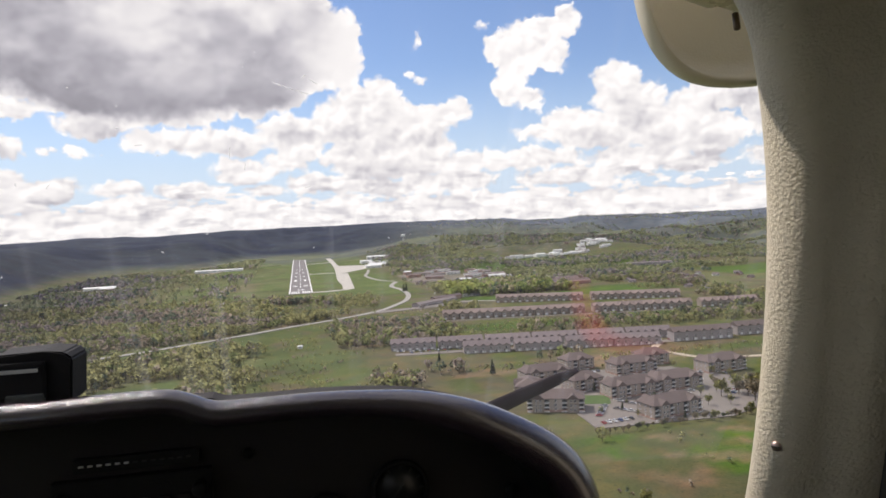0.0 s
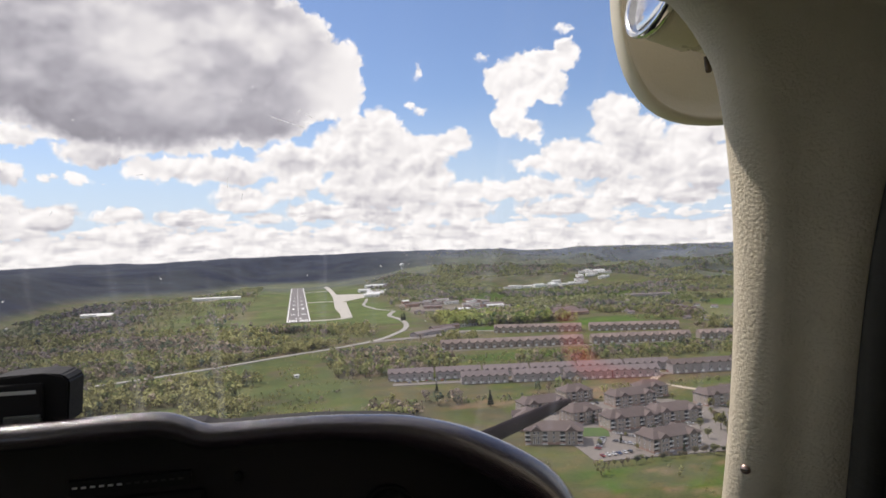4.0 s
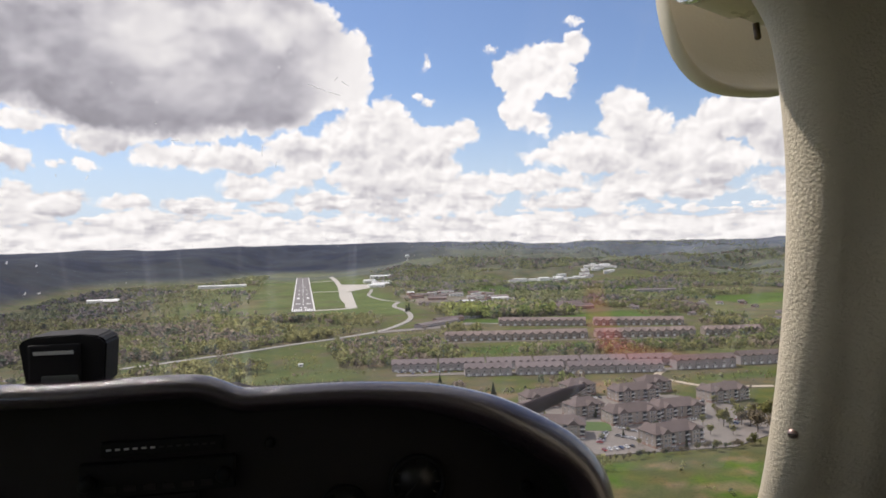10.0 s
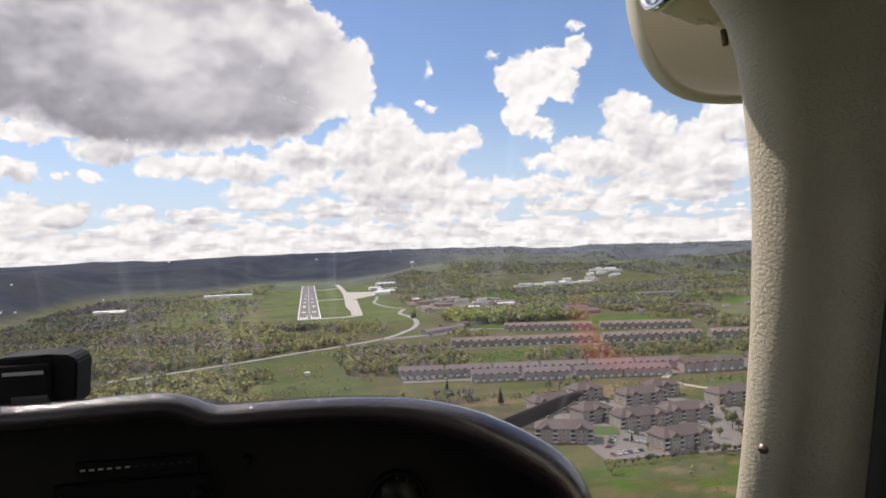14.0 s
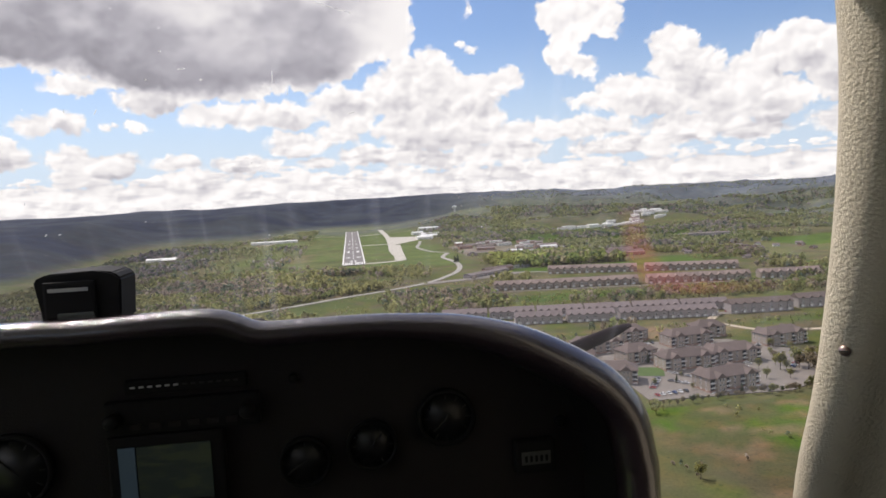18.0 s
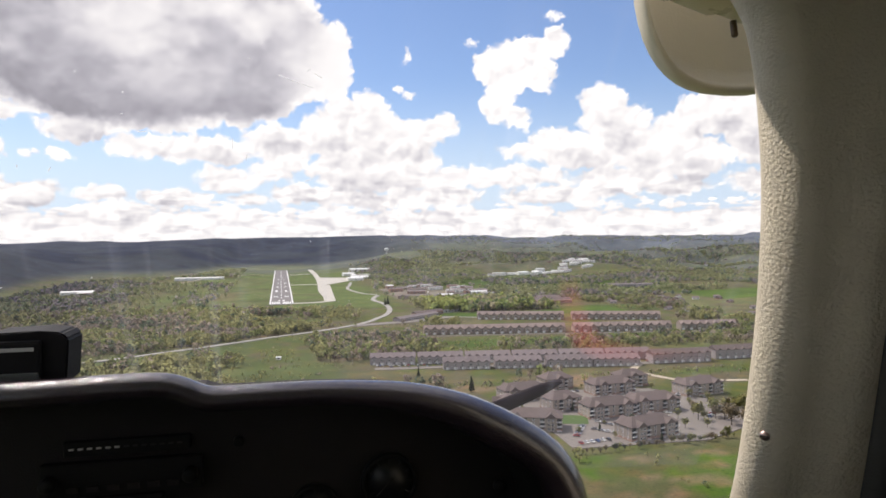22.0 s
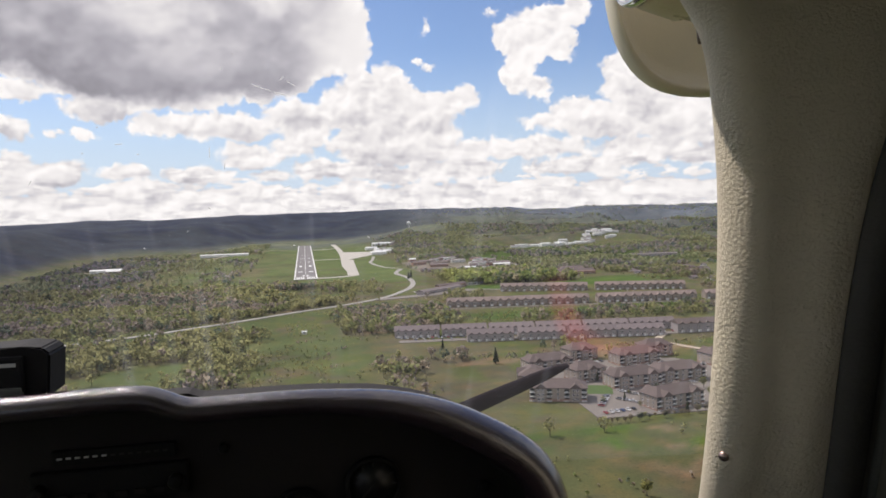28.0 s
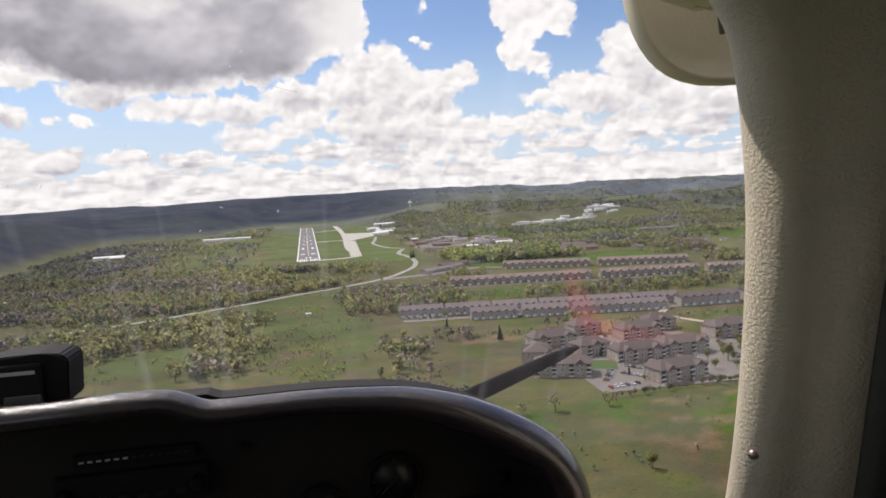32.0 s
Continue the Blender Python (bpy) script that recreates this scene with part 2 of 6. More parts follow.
# ---- materials ----
def material(name, colour, rough=0.7, metal=0.0, vary=0.25, scale=4.0, bump=0.0, bump_scale=None, spec=0.5, per_object=0.0, attribute="", coat=0.0):
    """A painted or natural surface: base colour varied at two sizes, with fine relief."""
    m = bpy.data.materials.new(name)
    m.use_nodes = True
    g = Graph(m.node_tree)
    out = g.node("ShaderNodeOutputMaterial")
    b = g.node("ShaderNodeBsdfPrincipled")
    g.t.links.new(b.outputs[0], out.inputs[0])
    place = g.node("ShaderNodeTexCoord").outputs["Object"]
    big = g.noise(place, scale * 0.2, 3.0)
    fine = g.noise(place, scale, 5.0, 0.65)
    if attribute:
        a = g.node("ShaderNodeAttribute")
        a.attribute_name = attribute
        base = a.outputs["Color"]
    else:
        base = (*colour, 1.0)
    k = g.math("ADD", g.math("MULTIPLY", g.math("SUBTRACT", big, 0.5), vary * 2), g.math("MULTIPLY", g.math("SUBTRACT", fine, 0.5), vary * 2))
    if per_object:
        info = g.node("ShaderNodeObjectInfo")
        k = g.math("ADD", k, g.math("MULTIPLY", g.math("SUBTRACT", info.outputs["Random"], 0.5), per_object))
    k = g.math("MAXIMUM", g.math("ADD", k, 1.0), 0.15)
    s = g.node("ShaderNodeVectorMath", operation="SCALE")
    g.put(s.inputs[0], base if not isinstance(base, tuple) else base[:3])
    g.put(s.inputs["Scale"], k)
    g.put(b.inputs["Base Color"], s.outputs[0])
    g.put(b.inputs["Roughness"], g.math("ADD", rough - 0.08, g.math("MULTIPLY", fine, 0.16), clamp=True))
    b.inputs["Metallic"].default_value = metal
    b.inputs["Specular IOR Level"].default_value = spec
    b.inputs["Coat Weight"].default_value = coat
    if bump:
        n = g.node("ShaderNodeBump")
        n.inputs["Strength"].default_value = 0.8
        n.inputs["Distance"].default_value = bump
        g.put(n.inputs["Height"], g.noise(place, bump_scale or scale * 3, 4.0, 0.6))
        g.put(b.inputs["Normal"], n.outputs[0])
    return m


MAT = {}


def make_ground_cover():
    """Grass and soil: the cover's colour, broken up by tussocks, dry patches and mown or grazed streaks."""
    m = bpy.data.materials.new("ground_cover")
    m.use_nodes = True
    g = Graph(m.node_tree)
    out, b = g.node("ShaderNodeOutputMaterial"), g.node("ShaderNodeBsdfPrincipled")
    g.t.links.new(b.outputs[0], out.inputs[0])
    at = g.node("ShaderNodeAttribute")
    at.attribute_name = "cover"
    place3 = g.node("ShaderNodeTexCoord").outputs["Object"]
    n1, n2, n3 = g.noise(place3, 0.055, 5.0, 0.6), g.noise(place3, 0.22, 5.0, 0.65), g.noise(g.vec("MULTIPLY", place3, (1.0, 0.5, 1.0)), 1.1, 3.0)
    dry = g.mix(g.step(n1, 0.42, 0.66), (1.0, 1.0, 1.0), (1.32, 1.08, 1.0))
    dry = g.mix(g.step(n2, 0.52, 0.68), dry, (0.72, 0.74, 0.78))
    k = g.math("ADD", g.math("MULTIPLY_ADD", n3, 0.5, 0.5), g.math("MULTIPLY", n2, 0.5))
    k = g.math("MULTIPLY", k, g.math("MULTIPLY_ADD", g.noise(place3, 0.013, 5.0, 0.6), 1.3, 0.35))
    s = g.node("ShaderNodeVectorMath", operation="SCALE")
    g.put(s.inputs[0], g.vec("MULTIPLY", at.outputs["Color"], dry))
    g.put(s.inputs["Scale"], k)
    g.put(b.inputs["Base Color"], s.outputs[0])
    b.inputs["Roughness"].default_value = 0.95
    b.inputs["Specular IOR Level"].default_value = 0.1
    n = g.node("ShaderNodeBump")
    n.inputs["Distance"].default_value = 0.7
    n.inputs["Strength"].default_value = 0.5
    g.put(n.inputs["Height"], n2)
    g.put(b.inputs["Normal"], n.outputs[0])
    return m


MAT["ground"] = make_ground_cover()
MAT["asphalt"] = material("runway_asphalt", (0.17, 0.155, 0.15), 0.9, vary=0.25, scale=0.4)
MAT["concrete"] = material("pale_concrete", (0.46, 0.43, 0.38), 0.9, vary=0.2, scale=0.3)
MAT["road"] = material("worn_road", (0.33, 0.31, 0.28), 0.9, vary=0.2, scale=0.3)
MAT["lot"] = material("parking_asphalt", (0.20, 0.175, 0.155), 0.9, vary=0.2, scale=0.25)
MAT["gravel"] = material("gravel_drive", (0.44, 0.37, 0.28), 0.95, vary=0.25, scale=0.5)
MAT["paint"] = material("runway_paint", (0.78, 0.77, 0.75), 0.8, vary=0.12, scale=0.6)
MAT["leaf"] = material("spring_leaves", (0.1, 0.14, 0.04), 0.85, vary=0.15, scale=0.5, attribute="tint", spec=0.15)
_g = Graph(MAT["leaf"].node_tree, True)
_b = [n for n in _g.t.nodes if n.type == "BSDF_PRINCIPLED"][0]
_o = [n for n in _g.t.nodes if n.type == "OUTPUT_MATERIAL"][0]
_tr, _mx = _g.node("ShaderNodeBsdfTranslucent"), _g.node("ShaderNodeMixShader")
_g.put(_tr.inputs[0], _b.inputs["Base Color"].links[0].from_socket)
_mx.inputs[0].default_value = 0.66
_g.t.links.new(_b.outputs[0], _mx.inputs[1])
_g.t.links.new(_tr.outputs[0], _mx.inputs[2])
_g.t.links.new(_mx.outputs[0], _o.inputs[0])
MAT["bark"] = material("bark", (0.11, 0.09, 0.07), 0.9, vary=0.3, scale=3.0)
MAT["siding"] = material("beige_siding", (0.31, 0.26, 0.222), 0.8, vary=0.1, scale=0.6, per_object=0.25)
MAT["siding_grey"] = material("grey_siding", (0.32, 0.285, 0.278), 0.8, vary=0.1, scale=0.6, per_object=0.2)
MAT["siding_white"] = material("white_siding", (0.74, 0.73, 0.70), 0.75, vary=0.08, scale=0.6, per_object=0.2)
MAT["brick"] = material("red_brown_brick", (0.30, 0.19, 0.15), 0.85, vary=0.2, scale=1.2, per_object=0.2)
MAT["shingle"] = material("brown_shingles", (0.132, 0.100, 0.092), 0.9, vary=0.25, scale=1.0, per_object=0.25)
MAT["shingle_tan"] = material("weathered_tan_shingles", (0.235, 0.180, 0.160), 0.9, vary=0.25, scale=1.0, per_object=0.3)
MAT["shingle_grey"] = material("grey_shingles", (0.195, 0.158, 0.156), 0.9, vary=0.25, scale=1.0, per_object=0.2)
MAT["metal_roof"] = material("white_metal_roof", (0.76, 0.76, 0.74), 0.5, vary=0.1, scale=0.4, per_object=0.25)
MAT["pane"] = material("window_pane", (0.03, 0.035, 0.045), 0.12, vary=0.1, scale=0.5, spec=0.8)
MAT["trim"] = material("white_trim", (0.75, 0.74, 0.72), 0.6, vary=0.06, scale=1.0)
MAT["tyre"] = material("rubber", (0.02, 0.02, 0.02), 0.9, vary=0.2, scale=6.0)
CAR_PAINTS = []
for _name, _c in (("white", (0.72, 0.72, 0.72)), ("silver", (0.42, 0.43, 0.45)), ("black", (0.02, 0.02, 0.022)), ("red", (0.35, 0.03, 0.03)), ("blue", (0.05, 0.09, 0.22)), ("grey", (0.16, 0.16, 0.17))):
    CAR_PAINTS.append((_name, material("car_paint_" + _name, _c, 0.3, vary=0.05, scale=2.0, coat=0.6)))
MAT["vinyl"] = material("cream_vinyl", (0.665, 0.588, 0.445), 0.62, vary=0.10, scale=30.0, bump=0.0024, bump_scale=400.0, spec=0.35)
MAT["plastic"] = material("cream_plastic", (0.80, 0.725, 0.55), 0.30, vary=0.06, scale=12.0, bump=0.0006, bump_scale=400.0, spec=0.5)
MAT["lip"] = material("black_padded_vinyl", (0.030, 0.019, 0.025), 0.13, vary=0.25, scale=40.0, bump=0.0010, bump_scale=420.0, spec=1.0, coat=0.8)
MAT["black"] = material("matt_black_plastic", (0.0065, 0.0055, 0.0058), 0.7, vary=0.2, scale=20.0, bump=0.0006, bump_scale=300.0, spec=0.3)
MAT["panel"] = material("dark_grey_panel_paint", (0.013, 0.0098, 0.0094), 0.8, vary=0.2, scale=14.0, bump=0.0008, bump_scale=500.0)
MAT["rubber"] = material("door_seal_rubber", (0.045, 0.042, 0.036), 0.8, vary=0.3, scale=30.0, bump=0.001, bump_scale=200.0)
MAT["webbing"] = material("grey_webbing", (0.09, 0.095, 0.085), 0.85, vary=0.25, scale=60.0, bump=0.001, bump_scale=500.0)
MAT["chrome"] = material("chrome", (0.75, 0.75, 0.74), 0.12, 1.0, vary=0.05, scale=10.0)
MAT["steel"] = material("screw_steel", (0.40, 0.30, 0.27), 0.42, 1.0, vary=0.2, scale=60.0)
MAT["bronze"] = material("dull_bronze", (0.16, 0.12, 0.09), 0.5, 1.0, vary=0.2, scale=60.0)
MAT["white_mark"] = material("white_print", (0.022, 0.022, 0.021), 0.7, vary=0.1, scale=30.0)
MAT["print"] = material("pale_print", (0.50, 0.50, 0.48), 0.6, vary=0.1, scale=40.0)
MAT["prop"] = material("propeller_black_paint", (0.034, 0.025, 0.028), 0.85, vary=0.25, scale=8.0, spec=0.15)
MAT["door_trim"] = material("dark_grey_green_door_trim", (0.10, 0.095, 0.078), 0.7, vary=0.2, scale=20.0, bump=0.001, bump_scale=300.0)
# liner and unseen bulkhead are kept pale to bounce daylight onto the pillar
MAT["liner"] = material("headliner_fabric", (0.76, 0.72, 0.60), 0.9, vary=0.15, scale=20.0, bump=0.001, bump_scale=250.0)
MAT["bulkhead"] = material("pale_bounce_fabric", (0.58, 0.55, 0.48), 0.9, vary=0.2, scale=20.0)
MAT["gauge_face"] = material("gauge_face", (0.015, 0.015, 0.016), 0.4, vary=0.1, scale=20.0)


# ---- helpers for meshes ----
def mesh_object(name, verts, faces, mat, parent=None, smooth=False):
    me = bpy.data.meshes.new(name)
    me.from_pydata([tuple(v) for v in verts], [], [tuple(f) for f in faces])
    me.materials.append(mat)
    if smooth:
        me.shade_smooth()
    ob = new(name, me)
    ob.parent = parent
    return ob


def part(name, bm, mat, parent, label=""):
    me = bpy.data.meshes.new(name)
    bmesh.ops.recalc_face_normals(bm, faces=bm.faces)
    bm.to_mesh(me)
    bm.free()
    me.materials.append(mat)
    ob = new(name, me)
    ob.parent = parent
    if label:
        ob["label"] = label
    return ob


def thing(name, at, turn=0.0, label="", category="", group="", kind=""):
    ob = new(name)
    ob.matrix_basis = pose(*at, 0, 0, turn)
    ob.empty_display_size = 0.1
    return tagged(ob, label, category, group, kind)


def add_box(bm, x0, x1, y0, y1, z0, z1, bevel=0.0, m=None):
    vs = [bm.verts.new((x, y, z)) for x in (x0, x1) for y in (y0, y1) for z in (z0, z1)]
    fs = [bm.faces.new([vs[i] for i in q]) for q in ((0, 1, 3, 2), (4, 6, 7, 5), (0, 4, 5, 1), (2, 3, 7, 6), (0, 2, 6, 4), (1, 5, 7, 3))]
    if bevel:
        es = {e for f in fs for e in f.edges}
        r = bmesh.ops.bevel(bm, geom=list(es), offset=bevel, segments=2, affect="EDGES", profile=0.6)
        vs = list({v for f in r["faces"] for v in f.verts} | {v for v in vs if v.is_valid})
    if m is not None:
        bmesh.ops.transform(bm, matrix=m, verts=[v for v in vs if v.is_valid])
    return bm


def box(*a, **k):
    return add_box(bmesh.new(), *a, **k)


def add_lathe(bm, profile, n=24, m=None):
    """A turned shape round the local z axis: profile of (radius, height)."""
    rings = []
    for r, z in profile:
        rings.append([bm.verts.new((r * math.cos(2 * math.pi * i / n), r * math.sin(2 * math.pi * i / n), z)) for i in range(n)])
    for a, b in zip(rings, rings[1:]):
        for i in range(n):
            bm.faces.new((a[i], a[(i + 1) % n], b[(i + 1) % n], b[i]))
    bm.faces.new(rings[0][::-1])
    bm.faces.new(rings[-1])
    vs = [v for r in rings for v in r]
    for f in bm.faces:
        f.smooth = True
    if m is not None:
        bmesh.ops.transform(bm, matrix=m, verts=vs)
    return bm


def lathe(*a, **k):
    return add_lathe(bmesh.new(), *a, **k)


def catmull(points, n):
    """A smooth line through a few points."""
    p = [2 * np.array(points[0]) - np.array(points[1])] + [np.array(q, float) for q in points] + [2 * np.array(points[-1]) - np.array(points[-2])]
    res = []
    for i in range(1, len(p) - 2):
        for k in range(n):
            t = k / n
            res.append(0.5 * (2 * p[i] + (p[i + 1] - p[i - 1]) * t + (2 * p[i - 1] - 5 * p[i] + 4 * p[i + 1] - p[i + 2]) * t * t + (3 * p[i] - p[i - 1] - 3 * p[i + 1] + p[i + 2]) * t ** 3))
    res.append(p[-2])
    return np.array(res)


def value_noise(x, y, seed=0):
    """Smooth lattice noise on arrays, 0 to 1."""
    xi, yi = np.floor(x).astype(np.int64), np.floor(y).astype(np.int64)
    fx, fy = x - xi, y - yi
    fx, fy = fx * fx * (3 - 2 * fx), fy * fy * (3 - 2 * fy)

    def lattice(a, b):
        h = (a * 374761393 + b * 668265263 + seed * 974634777) & 0xFFFFFFFF
        h = ((h ^ (h >> 13)) * 1274126177) & 0xFFFFFFFF
        return ((h ^ (h >> 16)) & 0xFFFF) / 65535.0

    return (lattice(xi, yi) * (1 - fx) + lattice(xi + 1, yi) * fx) * (1 - fy) + (lattice(xi, yi + 1) * (1 - fx) + lattice(xi + 1, yi + 1) * fx) * fy


def fbm(x, y, size, octaves=4, seed=0):
    x, y = np.asarray(x, float) / size, np.asarray(y, float) / size
    total, amp, norm = 0.0, 1.0, 0.0
    for k in range(octaves):
        total = total + amp * value_noise(x * 2 ** k + 17.3 * k, y * 2 ** k - 9.1 * k, seed + k)
        norm += amp
        amp *= 0.5
    return total / norm


def ease(v, lo, hi):
    t = np.clip((np.asarray(v, float) - lo) / (hi - lo), 0, 1)
    return t * t * (3 - 2 * t)


# ---- the land ----
def inside(x, y, x0, x1, y0, y1, soft):
    return ease(x, x0 - soft, x0 + soft) * (1 - ease(x, x1 - soft, x1 + soft)) * ease(y, y0 - soft, y0 + soft) * (1 - ease(y, y1 - soft, y1 + soft))


def ridge_foot(a):
    """How far off the western ridge begins, by bearing; it comes nearer towards the west."""
    return 2480 - 1000 * (1 - ease(a, -25, -13)) + 450 * ease(a, -8, -2.5)


def height(x, y):
    x, y = np.asarray(x, float), np.asarray(y, float)
    d, a = np.hypot(x, y), np.degrees(np.arctan2(x, y))
    roll = (fbm(x, y, 260, 3, 5) - 0.5) * 10 + (fbm(x, y, 900, 3, 9) - 0.5) * 26 * ease(d, 1500, 2600)
    calm = 1 - 0.94 * np.maximum(inside(x, y, -70, 330, 1340, 2960, 60), inside(x, y, 60, 620, 340, 1120, 60))
    h = roll * calm
    # the wooded ridge to the west and ahead, and the hills behind hills on the other side
    foot = ridge_foot(a)
    west = (1 - ease(a, 4, 22)) * ease((d - foot) / 900, 0, 1)
    crest = 124 + 9 * np.sin(np.radians(a * 7 + 40)) * ease(a, -30, -12) + (fbm(a * 40, d * 0.1, 120, 3, 3) - 0.5) * 14
    crest = crest - 14 * (1 - ease(a, -23, -14))
    east = ease(a, 0, 12)
    # one low ridge behind another, each a little higher than the one before it
    lift = 14 + 92 * ease(d, 2100, 5000) + 8 * np.sin(np.radians(a * 9))
    fold = 1 - np.abs(2 * fbm(x * 0.7, y, 620, 4, 88) - 1) * 2.2
    knolls = (fbm(a * 55, d * 0.25, 130, 4, 31) - 0.5) * 44 * ease(d, 3300, 4300)
    hills = (lift + (fold - 0.6) * 80 * (1 - 0.35 * ease(d, 4000, 4700)) + knolls) * ease(d, 2050, 2900)
    gully = np.abs(2 * fbm(x, y * 0.6, 420, 4, 19) - 1) * 1.6
    crest = crest - gully * 34 * ease((d - foot) / 900, 0.05, 0.5) * (1 - 0.6 * ease(d, foot + 800, foot + 1100))
    h = h + west * crest * (0.85 + 0.15 * ease(d, 3500, 3900) + 0.05 * (fbm(x, y, 220, 3, 15) - 0.5)) + east * (1 - west) * hills
    h = h - 10 * ease(-y, -300, 300)
    return h


def z_at(x, y):
    return float(height(np.array([x]), np.array([y]))[0])


def woods(x, y):
    """How thickly trees stand, 0 to 1."""
    d, a = np.hypot(x, y), np.degrees(np.arctan2(x, y))
    n = fbm(x, y, 120, 4, 21)
    w = 0.0 * n
    w = np.maximum(w, ease(n, 0.22, 0.40) * inside(x, y, -1700, -120, 840, 2700, 60) * (1 - 0.85 * inside(x, y, -330, -110, 1240, 2050, 40)))
    w = np.maximum(w, ease(n, 0.30, 0.5) * inside(x, y, -180, 260, 965, 1250, 25) * (0.35 + 0.65 * (x < 60)))
    w = np.maximum(w, 0.85 * ease(n, 0.32, 0.46) * inside(x, y, 40, 170, 735, 1010, 18))
    w = np.maximum(w, 0.95 * inside(x, y, -420, 130, 880, 1010, 25) * (y - road_y(x) > 8))
    w = np.maximum(w, 0.55 * ease(fbm(x, y, 40, 3, 29), 0.44, 0.56) * inside(x, y, 50, 165, 385, 600, 15))
    w = np.maximum(w, 0.8 * inside(x, y, 250, 470, 1150, 1330, 20))
    w = np.maximum(w, 0.9 * ease(n, 0.36, 0.52) * inside(x, y, 240, 3300, 1330, 4300, 50) * (1 - inside(x, y, 600, 1110, 1990, 2400, 20)))
    w = np.maximum(w, 0.75 * ease(n, 0.36, 0.5) * inside(x, y, 570, 1500, 740, 1340, 25))
    w = np.maximum(w, 0.55 * inside(x, y, 250, 620, 735, 800, 12) * ease(n, 0.35, 0.5))
    w = np.maximum(w, 0.5 * inside(x, y, 100, 380, 575, 640, 10) * ease(n, 0.45, 0.55))
    w = np.maximum(w, 0.8 * ease(n, 0.42, 0.55) * inside(x, y, -900, 200, 2500, 3300, 80))
    w = np.maximum(w, 0.85 * ease(n + 0.0004 * (-120 - x), 0.36, 0.46) * inside(x, y, -900, -60, 420, 780, 30))
    on_ridge = (1 - ease(a, 2, 10)) * ease(d - ridge_foot(a), -260, -120)  # there the cover itself is the forest
    return w * (1 - woods_clear(x, y)) * (1 - on_ridge)


def woods_clear(x, y):
    """Kept clear: the airfield, roads, lots and buildings."""
    clear = inside(x, y, -130, 225, 1345, 2900, 18)
    for x0, x1, y0, y1 in ((170, 600, 850, 960), (280, 640, 965, 1090), (70, 480, 610, 735), (90, 380, 385, 580), (130, 300, 1040, 1180), (290, 560, 1085, 1150), (480, 570, 1085, 1215), (640, 820, 940, 1010), (860, 1060, 1250, 1420), (425, 575, 1225, 1325), (-540, -410, 1700, 1880), (-345, -140, 2080, 2275), (228, 470, 1432, 1760), (765, 905, 1510, 1620), (600, 1110, 1990, 2380), (440, 560, 1190, 1240)):
        clear = np.maximum(clear, inside(x, y, x0, x1, y0, y1, 8))
    off = y - road_y(x)
    road = ease(off, -75, -45) * (1 - ease(off, 9, 14)) * np.where(off < -12, 0.8, 1.0)
    clear = np.maximum(clear, road * (x < 130))
    clear = np.maximum(clear, inside(x, y, 120, 240, 1040, 1340, 8))
    return clear


def scrub(x, y):
    """Bushes and saplings on the rough ground between the rows of houses and along the edges of the woods."""
    n = fbm(x, y, 55, 4, 27)
    w = 0.85 * ease(n, 0.42, 0.56) * inside(x, y, -300, 640, 390, 1330, 20)
    w = np.maximum(w, 0.9 * ease(n, 0.33, 0.46) * inside(x, y, 170, 640, 925, 965, 6))
    w = np.maximum(w, 0.9 * ease(n, 0.33, 0.46) * inside(x, y, 90, 520, 735, 765, 6))
    w = np.maximum(w, 0.9 * ease(n, 0.35, 0.5) * inside(x, y, 150, 640, 748, 800, 8))
    w = np.maximum(w, 0.9 * ease(n, 0.35, 0.5) * inside(x, y, 90, 420, 572, 618, 6))
    w = np.maximum(w, 0.8 * ease(n, 0.40, 0.5) * inside(x, y, -120, 190, 1270, 1345, 12))
    w = np.maximum(w, 0.4 * ease(fbm(x, y, 30, 3, 28), 0.53, 0.62) * inside(x, y, 60, 420, 230, 380, 10))
    clear = woods_clear(x, y)
    return w * (1 - clear)


ROAD = [(-900, 560), (-520, 700), (-221, 788), (-130, 846), (-12, 945), (98, 1032), (150, 1120), (186, 1240), (192, 1344), (182, 1440), (205, 1540)]


def road_y(x):
    xs = [-900, -520, -221, -130, -12, 98, 130]
    ys = [560, 700, 788, 846, 945, 1032, 1080]
    return np.interp(x, xs, ys)


